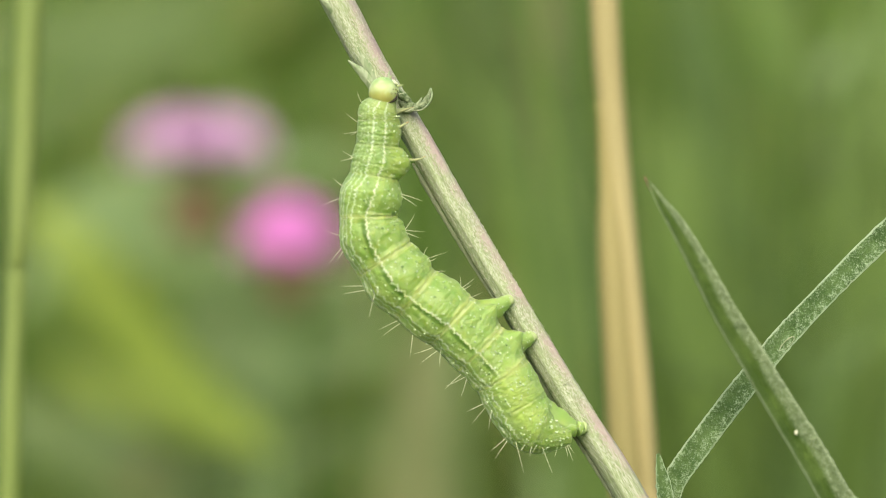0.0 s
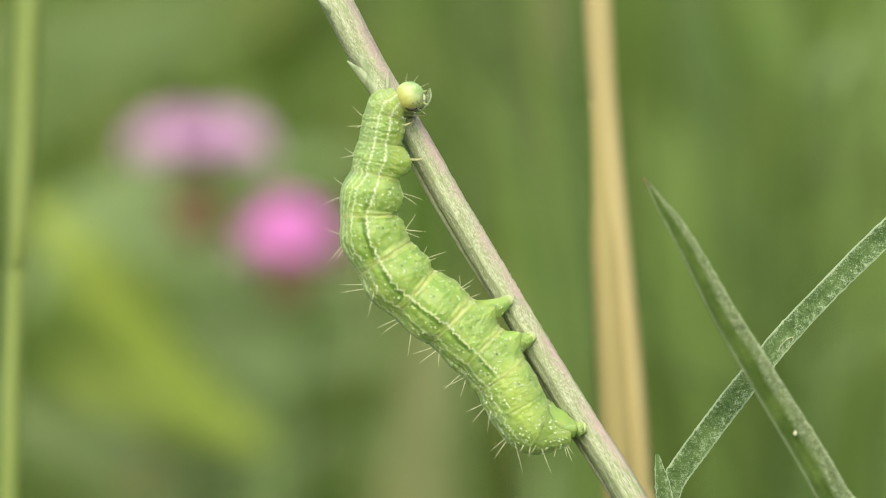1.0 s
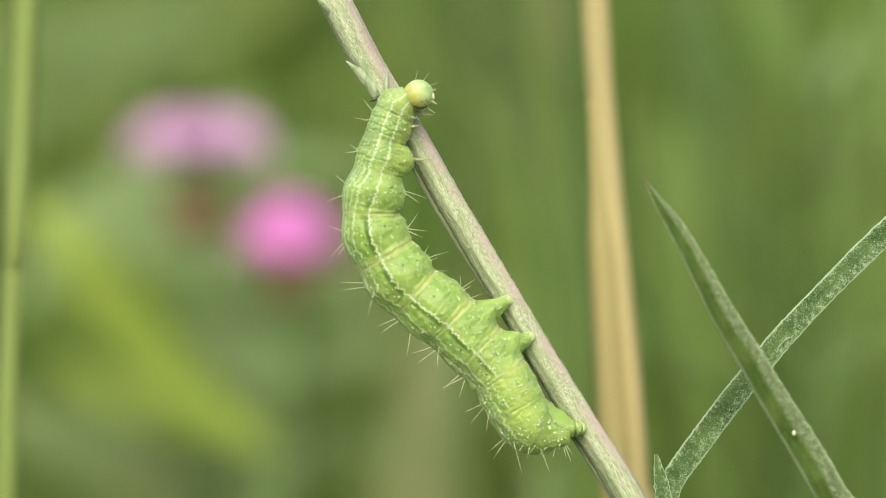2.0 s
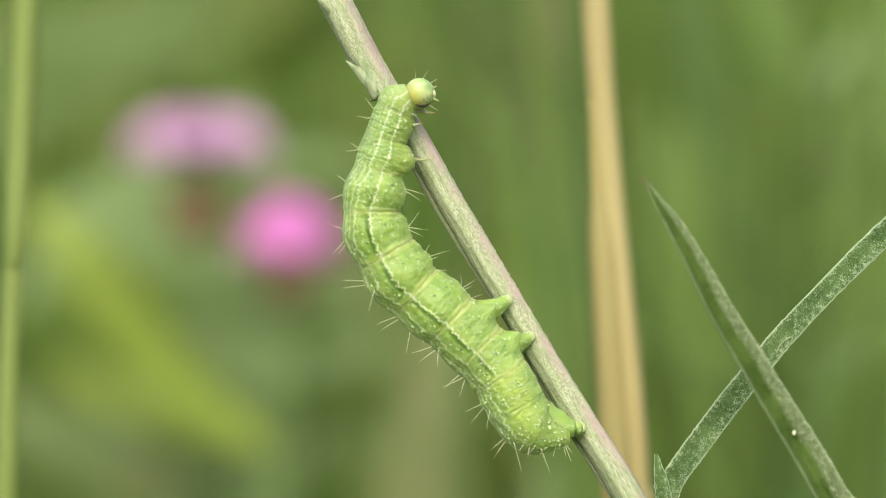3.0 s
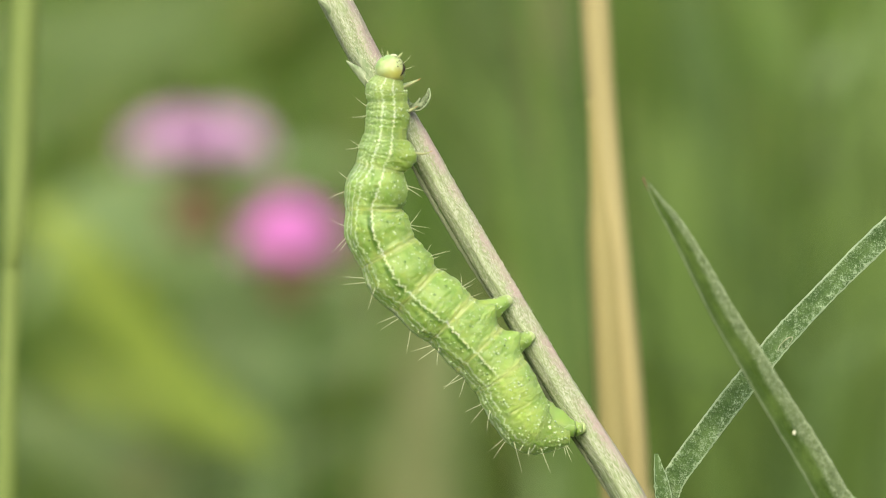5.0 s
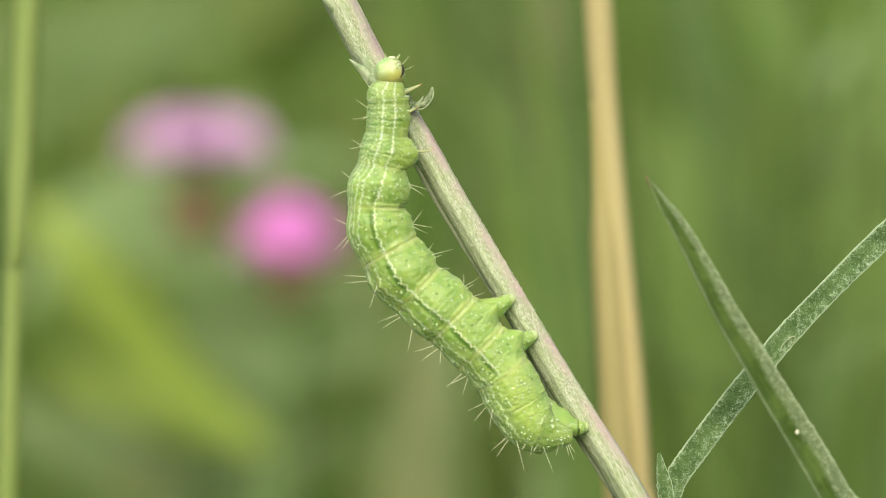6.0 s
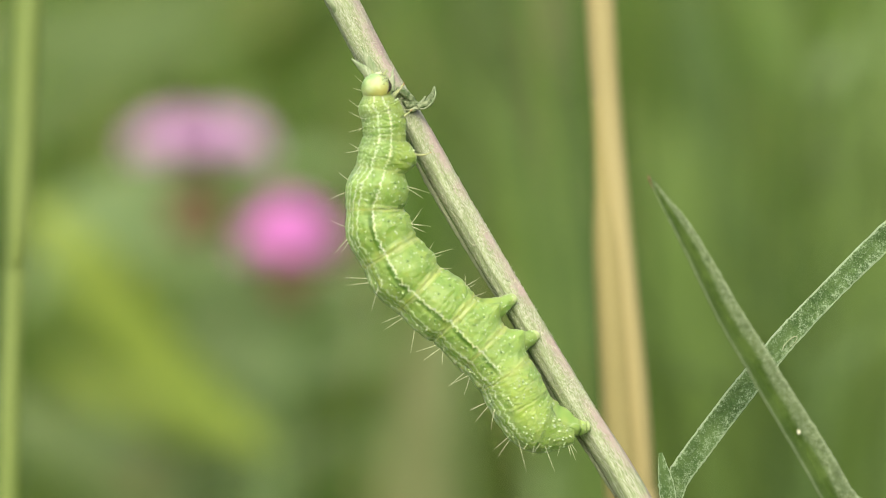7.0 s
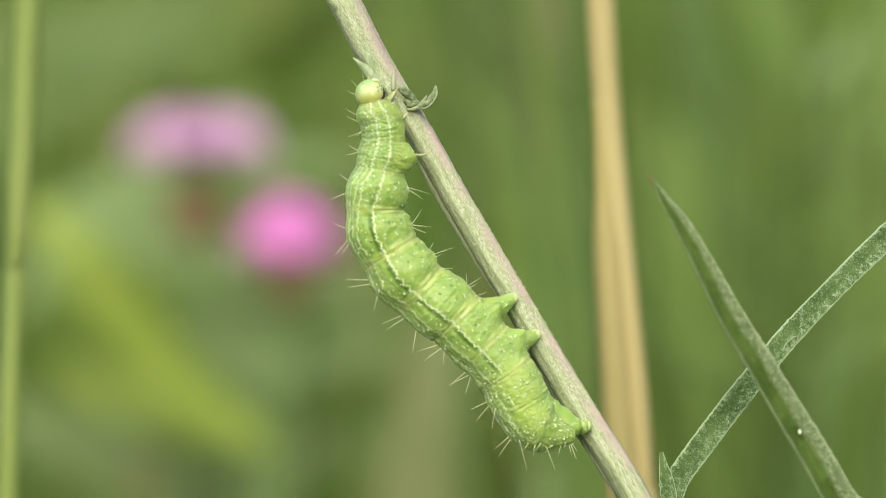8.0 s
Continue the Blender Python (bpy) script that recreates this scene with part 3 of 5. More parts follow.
    part("blister_rim", tube(loop, 40, 8, origin=o), BRACT, plant, "pale rim of a small leaf blister")
    lobe = [(*(0.01521, -0.0005, 0.43219), 0.00058), (*(0.01498, -0.0005, 0.43374), 0.00054), (*(0.01474, -0.0006, 0.43499), 0.00031), (*(0.01458, -0.0006, 0.43592), 0.00012)]
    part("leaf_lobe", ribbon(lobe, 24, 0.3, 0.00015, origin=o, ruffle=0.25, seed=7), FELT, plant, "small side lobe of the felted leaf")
    return plant


plant = build_stalk()


def build_folded_leaf():
    at = Vector((0.02731, -0.001, 0.43294))
    ob = thing("folded_leaf_shoot", at, "narrow grey-green leaf folded lengthwise, reddish tip", "plant")
    pts = [(*(0.01324, -0.0066, 0.45458), 0.00006), (*(0.01414, -0.0064, 0.45295), 0.00036), (*(0.01514, -0.0063, 0.45135), 0.00061), (*(0.01673, -0.0060, 0.44839), 0.00081), (*(0.01831, -0.0057, 0.44543), 0.00093), (*(0.02020, -0.0053, 0.44232), 0.00104), (*(0.02143, -0.0051, 0.44024), 0.00108), (*(0.02380, -0.0046, 0.43643), 0.00116), (*(0.02563, -0.0043, 0.43331), 0.00120), (*(0.03053, -0.0033, 0.42489), 0.00119), (0.05, 0.002, 0.38, 0.001), (0.055, 0.004, 0.25, 0.0009)]
    bm = ribbon(pts, 130, 0.8, 0.00016, facing=(0.35, -0.9, 0.2), origin=at, across=12, ruffle=0.07, seed=4)
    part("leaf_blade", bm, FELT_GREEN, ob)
    part("leaf_tip", tube([(*(0.01309, -0.0066, 0.45477), 0.00002), (*(0.01328, -0.0066, 0.45447), 0.00012), (*(0.01366, -0.0065, 0.45385), 0.00017), (*(0.01404, -0.0064, 0.45317), 0.00003)], 12, 8, origin=at), BROWN, ob, "withered reddish brown tip")
    part("shoot_stalk", tube([(0.052, 0.003, 0.33, 0.0011), (0.056, 0.004, 0.22, 0.0012), (0.058, 0.004, 0.1, 0.0013), (0.058, 0.004, -0.01, 0.0014)], 24, 10, origin=at), STALK, ob)
    bm = ball(bmesh.new(), Vector((0.02335, -0.0052, 0.43775)) - at, 0.00009, 10, 8, (1.3, 0.4, 1.8))
    part("scar", bm, FUZZ, ob, "small white scar on the fold")
    return ob


folded = build_folded_leaf()


# ---- the caterpillar ----
ORIGIN = Vector((0.00177, -0.0015, 0.45023))
MM = 0.001
# the spine at rest in mm, two places a ring from the neck to the tail: x, y, z, radius
SPINE_FRONT = ((-6.09, -0.80, 9.47, 1.15), (-6.29, -0.75, 9.01, 1.37), (-6.32, -0.70, 8.52, 1.42), (-6.33, -0.65, 7.68, 1.48), (-6.40, -0.60, 6.79, 1.48), (-6.48, -0.55, 5.76, 1.69), (-6.67, -0.50, 4.72, 1.67), (-6.87, -0.45, 3.38, 2.12), (-7.06, -0.40, 1.96, 1.96), (-6.75, -0.35, 0.57, 2.23), (-5.91, -0.30, -0.93, 2.12))
SPINE_REAR = ((-4.87, -0.25, -2.31, 2.39), (-3.83, -0.21, -3.35, 2.12), (-2.41, -0.16, -4.39, 2.31), (-1.36, -0.11, -5.16, 2.15), (-0.40, -0.07, -6.17, 2.12), (0.53, -0.02, -7.09, 2.08), (1.37, 0.03, -7.98, 2.00), (2.11, 0.07, -8.87, 2.04), (2.69, 0.12, -9.91, 2.08), (3.19, 0.16, -11.00, 2.04), (3.93, 0.21, -12.04, 1.96), (4.66, 0.26, -12.59, 1.77), (5.71, 0.30, -12.86, 1.19), (6.79, 0.35, -12.86, 0.77))
SPINE = SPINE_FRONT + SPINE_REAR
# the joints between the rings in mm, as the front of the body reaches about
JOINT_0 = [(0, -6.09, 9.47), (0.5, -6.02, 9.36), (1, -5.10, 9.86), (1.5, -4.56, 9.86), (3, -4.34, 10.04), (3.5, -4.30, 10.09), (4, -4.60, 10.78), (4.5, -5.31, 11.31), (6, -5.65, 10.63), (6.5, -5.95, 10.27), (7, -6.64, 9.83), (7.5, -6.90, 9.52), (8, -6.96, 9.39)]
JOINT_1 = [(0, -6.32, 8.52), (0.5, -6.22, 8.71), (1, -5.87, 8.90), (1.5, -5.33, 8.90), (3, -5.03, 9.24), (3.5, -4.99, 9.33), (4, -5.25, 9.56), (4.5, -5.46, 9.98), (6, -5.76, 9.64), (6.5, -5.95, 9.27), (7, -6.33, 8.88), (7.5, -6.48, 8.65), (8, -6.54, 8.51)]
JOINT_2 = [(0, -6.40, 6.79), (0.5, -6.37, 6.87), (1, -6.18, 6.99), (1.5, -5.91, 7.18), (3, -5.73, 7.21), (3.5, -5.73, 7.26), (4, -5.72, 7.37), (4.5, -5.69, 7.53), (6, -5.84, 7.54), (6.5, -5.94, 7.36), (7, -6.14, 7.19), (7.5, -6.25, 7.08), (8, -6.30, 7.02)]
JOINT_3 = [(0, -6.67, 4.72), (0.5, -6.64, 4.76), (1, -6.56, 4.84), (1.5, -6.41, 4.88), (3, -6.31, 5.06), (3.5, -6.27, 5.11), (4, -6.22, 5.19), (4.5, -6.20, 5.23), (6, -6.26, 5.23), (6.5, -6.37, 5.14), (7, -6.52, 5.01), (7.5, -6.59, 4.93), (8, -6.60, 4.91)]
JOINT_4 = [(0, -7.06, 1.96), (0.5, -7.03, 2.00), (1, -6.95, 2.08), (1.5, -6.80, 2.19), (3, -6.65, 2.33), (3.5, -6.65, 2.42), (4, -6.61, 2.46), (4.5, -6.55, 2.54), (6, -6.57, 2.54), (6.5, -6.67, 2.45), (7, -6.82, 2.39), (7.5, -6.89, 2.28), (8, -6.90, 2.26)]
JOINT_5 = [(0, -5.91, -0.93), (0.5, -5.95, -0.89), (1, -5.84, -0.85), (1.5, -5.76, -0.77), (3, -5.66, -0.63), (3.5, -5.69, -0.54), (4, -5.61, -0.54), (4.5, -5.55, -0.50), (6, -5.64, -0.49), (6.5, -5.67, -0.55), (7, -5.77, -0.57), (7.5, -5.72, -0.68), (8, -5.81, -0.70)]
JOINT_6 = [(0, -3.83, -3.35), (0.5, -3.88, -3.31), (1, -3.84, -3.23), (1.5, -3.76, -3.23), (3, -3.70, -3.13), (3.5, -3.73, -3.12), (4, -3.65, -3.12), (4.5, -3.66, -3.08), (6, -3.75, -3.07), (6.5, -3.74, -3.09), (7, -3.77, -3.14), (7.5, -3.75, -3.17), (8, -3.76, -3.19)]
JOINT_7 = [(0, -1.36, -5.16), (0.5, -1.41, -5.12), (1, -1.37, -5.12), (1.5, -1.33, -5.12), (3, -1.35, -5.10), (3.5, -1.38, -5.08), (4, -1.30, -5.08), (4.5, -1.31, -5.01), (6, -1.40, -5.07), (6.5, -1.31, -5.09), (7, -1.37, -5.10), (7.5, -1.32, -5.06), (8, -1.33, -5.15)]
JOINTS = (JOINT_0, JOINT_1, JOINT_2, JOINT_3, JOINT_4, JOINT_5, JOINT_6, JOINT_7)
# bristles by body ring: along the ring, round it, the way it points in degrees, length in mm
BRISTLES = [()] * 12
BRISTLES[0] = ((0.35, -1.33, 120, 0.76), (0.8, -0.97, 144, 0.33),)
BRISTLES[1] = ((0.14, -1.33, 147, 0.92), (0.52, -1.33, -163, 0.93), (0.49, -1.33, -138, 0.46),)
BRISTLES[2] = ((0.5, -1.33, 145, 0.75), (0.53, -1.33, -157, 0.79),)
BRISTLES[3] = ((0.38, -1.33, 141, 0.74), (0.7, -1.33, -164, 1.12), (0.36, 1.33, -13, 1.5), (0.41, 1.33, -27, 1.12),)
BRISTLES[4] = ((0.29, -1.33, 168, 0.94), (0.53, -1.33, -114, 0.76), (0.48, -1.33, -127, 1.21), (0.68, 1.33, 51, 1.09), (0.71, 1.33, -7, 1.24), (0.76, 1.33, -25, 1.02),)
BRISTLES[5] = ((0.18, -1.33, -180, 1.39), (0.25, -1.33, -172, 1.4), (0.41, -1.03, -104, 1.39), (0.42, 1.33, 78, 0.55), (0.56, 1.33, 21, 1.32), (0.66, 1.33, 15, 0.44),)
BRISTLES[6] = ((0.05, -1.33, -156, 1.31), (0.11, -1.33, -150, 1.33), (0.4, -1.33, -95, 1.39), (0.01, 1.33, 16, 0.72), (0.67, 1.33, 84, 0.7), (0.7, 1.33, 29, 1.02), (0.76, 1.33, 32, 0.59), (0.96, 1.33, 16, 0.84),)
BRISTLES[7] = ((0.16, -1.33, -157, 1.29), (0.3, -1.33, -148, 1.31), (0.34, -1.16, -101, 1.02),)
BRISTLES[8] = ((0.14, -1.33, -143, 1.29), (0.28, -1.33, -150, 1.38), (0.34, -1.26, -102, 1.14),)
BRISTLES[9] = ((0.48, -1.33, -156, 1.14), (0.65, -1.33, -134, 1.22), (0.79, -1.07, -104, 1.23),)
BRISTLES[10] = ((0.41, -1.2, -135, 1.25), (0.48, -1.33, -130, 1.36), (0.6, -0.98, -74, 1.92), (0.95, -0.77, -112, 0.62), (0.79, -0.83, -113, 0.5),)
BRISTLES[11] = ((0.2, -0.74, -69, 1.61), (0.05, -0.61, -126, 0.66), (0.86, -1.14, -70, 1.02), (0.81, -1.24, -68, 0.62), (0.58, -0.95, -105, 0.6), (0.89, -1.03, -57, 0.64),)
# angle of the strong white line round the body, along the rings
LINE_AT = ((0.0, 0.36), (1.5, 0.36), (2.5, 0.33), (3.0, 0.26), (3.4, 0.15), (4.0, -0.02), (5.0, -0.15), (5.5, -0.19), (6.5, -0.17), (8.0, -0.10), (12.0, -0.05))
RINGS = 12


def spine_at(s):
    nodes = [np.array(p) for p in SPINE]
    ext = [2 * nodes[0] - nodes[1]] + nodes + [2 * nodes[-1] - nodes[-2]]
    f = s * 2
    k = min(max(int(f), 0), len(nodes) - 2)
    t = f - k
    a, b, c, d = ext[k:k + 4]
    if t < 0 or t > 1:
        return b + (c - b) * t
    return 0.5 * (2 * b + (c - a) * t + (2 * a - 5 * b + 4 * c - d) * t * t + (3 * b - a - 3 * c + d) * t ** 3)


def line_angle(s):
    xs, ys = zip(*LINE_AT)
    return float(np.interp(s, xs, ys))


def spine_frame(s):
    p = spine_at(s)
    d = Vector((spine_at(s - 0.12) - spine_at(s + 0.12))[:3]).normalized()
    front = Vector((0, -1, 0))
    front = (front - d * d.dot(front)).normalized()
    return Vector(p[:3]), max(p[3], 0.1), d, front, d.cross(front)


def bulge(x, at, wide):
    return math.exp(-((x - at) / wide) ** 2)


# swelling of each ring on the side towards the stalk
FLANK = (0.0, 0.05, 0.40, 0.03, 0.03, 0.02, 0.03, 0.02, 0.02, 0.0, 0.0, 0.0)
# depth of the crease in front of each ring
CREASE = (0.01, 0.022, 0.03, 0.025, 0.02, 0.022, 0.022, 0.02, 0.02, 0.015, 0.008, 0.006, 0.0)


def body_radius(r, th, s, k):
    """Radius of ring k with its creases, folds, flank bulge, side ridge and soft unevenness."""
    v = s - k
    sn, cs = math.sin(th), math.cos(th)
    n = 1 + 0.03 * noise.noise((sn * 1.6, cs * 1.6, s * 1.1)) + 0.032 * noise.noise((sn * 4.5, cs * 4.5, s * 4.1)) + 0.022 * noise.noise((sn * 10, cs * 10, s * 10))
    # fine wrinkles, mostly across the body, deeper on the first rings
    deep = 0.07 if k < 3 else 0.035
    n += deep * (abs(noise.noise((sn * 4.0 + 9, cs * 4.0, s * 8))) - 0.25)
    n += 0.15 * deep * (abs(noise.noise((sn * 9.0, cs * 9.0 + 3, s * 18))) - 0.25)
    wav = 0.035 * noise.noise((sn * 2.2, cs * 2.2, k * 3.7))
    n -= CREASE[k] * bulge(v, wav * 0.6, 0.04) + CREASE[k + 1] * bulge(v, 1 + wav * 0.6, 0.04)
    if k < 3:
        # cross folds of the first three rings
        for at, deep in ((0.3, 0.035), (0.62, 0.045), (0.85, 0.03)):
            n -= deep * max(0.4 + 1.5 * noise.noise((sn * 1.3 + k * 5, cs * 1.3, at * 5)), 0) * bulge(v, at + wav, 0.06)
    elif k < 9:
        # narrow folds beside the joints
        n -= 0.010 * bulge(v, 0.12 + wav, 0.035) + 0.012 * bulge(v, 0.86 + wav, 0.04)
    if k > 2:
        # lumpy flank towards the stalk
        n += 0.05 * bulge(th, 1.5, 0.6) * noise.noise((th * 2.0, 7.7, s * 5.0))
    n += FLANK[k] * bulge(th, 1.45, 0.55) * max(math.sin(math.pi * min(max(v, 0), 1)), 0) ** 0.8
    if k in (7, 8):
        # the body flares out into the fleshy legs
        n += 0.42 * bulge(th, 1.45, 0.42) * bulge(v, 0.46, 0.27)
    if k > 3:
        # fleshy ridge low on the side away from the stalk
        n += 0.035 * bulge(th, -1.32, 0.16) - 0.025 * bulge(th, -1.02, 0.12)
        n += 0.018 * bulge(th, -1.35, 0.3) * math.sin(v * 9 + k)
    return r * n


def ring_surface(k, s, th):
    c, r, d, front, right = spine_frame(s)
    rr = body_radius(r, th, min(max(s, k), k + 1), k)
    return c + front * (math.cos(th) * rr * 0.94) + right * (math.sin(th) * rr), front * math.cos(th) + right * math.sin(th), d


def rest_joint(k):
    return np.array(JOINTS[k][0][1:]) if k < len(JOINTS) else spine_at(k)[[0, 2]]


def ring_pose(k, front, rear):
    """Pose in mm of ring k between its two joints (x, z)."""
    d = np.array(front) - np.array(rear)
    y = (spine_at(k)[1] + spine_at(k + 1)[1]) / 2
    x, z = (np.array(front) + np.array(rear)) / 2
    return pose(x * MM, y * MM, z * MM, 0, math.degrees(math.atan2(d[0], d[1])), 0)


def body_ring(k):
    """A ring with its ends tucked under its neighbours, in its own space."""
    back = ring_pose(k, rest_joint(k), rest_joint(k + 1)).inverted()
    tuck = 0.55 if k < 3 else 0.3
    places = [-tuck * (1 - i / 6) for i in range(6)] + [i / 54 for i in range(55)] + [1 + tuck * (i + 1) / 6 for i in range(6)]
    if k == RINGS - 1:
        places = places[:-6]
    nu = 120
    rings, vs = [], []
    for v in places:
        s = k + v
        over = max(-v, v - 1, 0) / tuck
        c, r, d, front, right = spine_frame(s)
        r *= (0.975 - 0.11 * over * over) if over else 1.0
        row = []
        for i in range(nu):
            th = 2 * math.pi * (i / nu - 0.5)
            rr = body_radius(r, th, min(max(s, k), k + 1), k)
            row.append(back @ ((c + front * (math.cos(th) * rr * 0.94) + right * (math.sin(th) * rr)) * MM))
        rings.append(row)
        vs.append(s)
    bm = skin_rings(bmesh.new(), rings)
    uv = bm.loops.layers.uv.verify()
    last = len(places) - 1
    for f in bm.faces:
        for loop in f.loops:
            a, j = loop[uv].uv
            s = vs[min(max(round(j * last), 0), last)]
            loop[uv].uv = (2 * math.pi * a - line_angle(s), s)
    return bm, back


BRISTLE_MESH = mesh_of("bristle", tube([(0, 0, -0.1, 0.032), (0.01, 0, 0.12, 0.02), (0.06, 0, 0.6, 0.015), (0.16, 0, 1.12, 0.004)], 9, 6), BRISTLE)
WART_MESH = mesh_of("wart", ball(bmesh.new(), (0, 0, 0), 0.0001, 10, 8, (1, 1, 0.7)), WART_GREEN)


def add_details(seg, k, back):
    rnd = random.Random(20 + k)
    bm = bmesh.new()
    spots = [(0.32, 0.30), (0.5, 0.42), (0.68, 0.26), (0.9, 0.5), (1.1, 0.3), (0.24, 0.72), (0.62, 0.7), (-0.28, 0.45), (-0.36, 0.6), (-0.3, 0.75), (-0.85, 0.35)]
    if k < 3:
        spots = [(-0.85, 0.5), (-0.5, 0.48), (-0.2, 0.5), (0.1, 0.52), (0.62, 0.5), (0.8, 0.3), (-0.4, 0.2), (0.3, 0.22)]
    for th, v in spots + [(rnd.uniform(-1.2, 1.3), rnd.uniform(0.12, 0.88)) for _ in range(9 if k < 3 else 14 if k < 9 else 24)]:
        p, n, d = ring_surface(k, k + v + rnd.uniform(-0.05, 0.05), th + line_angle(k + v) + rnd.uniform(-0.05, 0.05))
        ball(bm, back @ (p * MM), rnd.uniform(0.7, 1.5) * 5.4e-5, 6, 4, (1, 1, rnd.choice((1, 1, 1.5))))
    part("skin_speckle", bm, WART, seg, "tiny whitish warts", "stuff")
    if 3 <= k < 10:
        for th, v in ((0.48, 0.34), (0.92, 0.4), (-0.22, 0.62)):
            p, n, d = ring_surface(k, k + v + rnd.uniform(-0.04, 0.04), th + line_angle(k + v))
            w = part("wart", WART_MESH, None, seg)
            w.matrix_basis = Matrix.LocRotScale(back @ (p * MM), (back.to_3x3() @ n).to_track_quat("Z", "X"), None)
    for v, th, angle, long in BRISTLES[k]:
        p, n, d = ring_surface(k, k + v, th)
        way = Vector((math.cos(radians(angle)), -0.18, math.sin(radians(angle)))).normalized()
        ob = new("bristle", BRISTLE_MESH)
        ob.parent = seg
        turn = (back.to_3x3() @ way).to_track_quat("Z", "X") @ Euler((0, 0, rnd.uniform(0, 6.28))).to_quaternion()
        ob.matrix_basis = Matrix.LocRotScale(back @ (p * MM), turn, (MM, MM, long * MM))


def limb(pts, mat, parent, name, label=""):
    return part(name, tube(pts, 20, 18), mat, parent, label)


def build_caterpillar():
    root = thing("caterpillar", ORIGIN, "pale green looper caterpillar with white lines, clinging to stalk", "caterpillar")
    rings = []
    for k in range(RINGS):
        bm, back = body_ring(k)
        seg = part("body_ring", bm, SKIN, root)
        seg.matrix_basis = ring_pose(k, rest_joint(k), rest_joint(k + 1))
        add_details(seg, k, back)
        rings.append(seg)
    mm = lambda rows: [tuple(c * MM for c in p) for p in rows]
    # fleshy legs at the rear, with hooked pads
    for rows in (
            ((0.14, -0.10, -5.08, 1.39), (0.99, -0.10, -4.58, 0.92), (1.64, 0.00, -4.28, 0.66), (2.11, 0.20, -4.03, 0.52), (2.42, 0.35, -3.86, 0.46), (2.60, 0.50, -3.75, 0.36)),
            ((1.76, 0.00, -7.32, 1.39), (2.61, 0.00, -6.86, 0.92), (3.27, 0.10, -6.58, 0.70), (3.73, 0.25, -6.45, 0.54), (4.02, 0.40, -6.32, 0.46), (4.20, 0.50, -6.20, 0.36)),
            ((4.25, 0.75, -11.05, 0.85), (5.20, 0.60, -11.85, 1.15), (6.20, 0.40, -12.36, 0.93), (7.00, 0.30, -12.54, 0.62), (7.52, 0.40, -12.54, 0.44), (7.78, 0.50, -12.52, 0.33))):
        bm = tube(mm(rows), 26, 24, lambda th, v: 1 + 0.16 * noise.noise((math.sin(th) * 2, math.cos(th) * 2, v * 6)) + 0.07 * noise.noise((math.sin(th) * 5, math.cos(th) * 5, v * 16)))
        bm.normal_update()
        uv = bm.loops.layers.uv.verify()
        for f in bm.faces:
            for loop in f.loops:
                a, v = loop[uv].uv
                loop[uv].uv = (0.75 + 0.9 * a, 7.25 + 0.45 * v)
        rnd = random.Random(int(rows[0][0] * 100))
        near = [v.co.copy() for v in bm.verts if v.normal.y < -0.2 and v.co.x > rows[1][0] * MM]
        leg = part("proleg", bm, SKIN, root, "fleshy green leg gripping the stalk")
        bm = bmesh.new()
        for p in rnd.sample(near, min(len(near), 14)):
            ball(bm, p, rnd.uniform(0.7, 1.4) * 5.4e-5, 6, 4)
        part("skin_speckle", bm, WART, leg, "tiny whitish warts", "stuff")
        (ax, ay, az, ar), (bx, by, bz, br) = rows[-2], rows[-1]
        limb(mm(((ax, ay, az, ar * 0.6), (ax + 0.1, ay - 0.03, az + 0.06, ar * 0.9), (bx, by - 0.05, bz + 0.02, ar * 0.8), (bx + 0.14, by, bz + 0.14, 0.04))), FOOT, leg, "foot_pad", "pale hooked pad")
    # jointed front legs
    for k, rows in ((0, ((0.8, 0.3, 0.2, 0.26), (1.25, 0.9, 0.5, 0.17), (1.6, 1.3, 0.74, 0.11), (1.9, 1.5, 0.95, 0.055), (2.1, 1.55, 1.1, 0.012))),
                    (0, ((0.8, 0.2, 0.2, 0.22), (1.2, 0.4, 0.4, 0.13), (1.55, 0.5, 0.6, 0.08), (1.85, 0.5, 0.8, 0.04), (2.05, 0.5, 0.9, 0.012))),
                    (1, ((1.1, -0.3, 0.25, 0.2), (1.5, -0.35, 0.45, 0.11), (1.75, -0.3, 0.6, 0.07), (2.05, -0.2, 0.8, 0.012))),
                    (2, ((1.7, -0.2, 0.2, 0.16), (2.2, -0.3, 0.32, 0.1), (2.6, -0.15, 0.36, 0.085), (3.0, 0.1, 0.5, 0.06), (3.3, 0.35, 0.72, 0.02)))):
        leg = limb(mm(rows), LEG, rings[k], "front_leg", "small straw-coloured pointed leg")
        (ax, ay, az, ar), (bx, by, bz, br) = rows[-2], rows[-1]
        limb(mm(((ax, ay, az, ar * 0.9), ((ax + bx) / 2, (ay + by) / 2, (az + bz) / 2, ar * 0.62), (bx + 0.03, by, bz + 0.02, 0.012))), CLAW, leg, "claw", "tawny claw")
    # head
    bm = bmesh.new()
    ball(bm, (0, 0, -0.00003), 0.00103, 48, 36, (1.02, 0.97, 1.0))
    seam = Vector((0.63, 0.77, 0))
    for vert in bm.verts:
        d = abs(vert.co.dot(seam))
        vert.co *= 1 - 0.05 * math.exp(-(d / 0.00013) ** 2) * (1 if vert.co.z > 0 else 0.3) + 0.05 * noise.noise(vert.co * 1100)
    head = part("head", bm, HEAD, root, "shiny pale green and yellow head")
    bm = bmesh.new()
    ball(bm, (0.00014, -0.0002, 0.00096), 0.00022, 16, 10, (1.15, 0.9, 0.5))
    part("lip", bm, LIP, head, "cream upper lip")
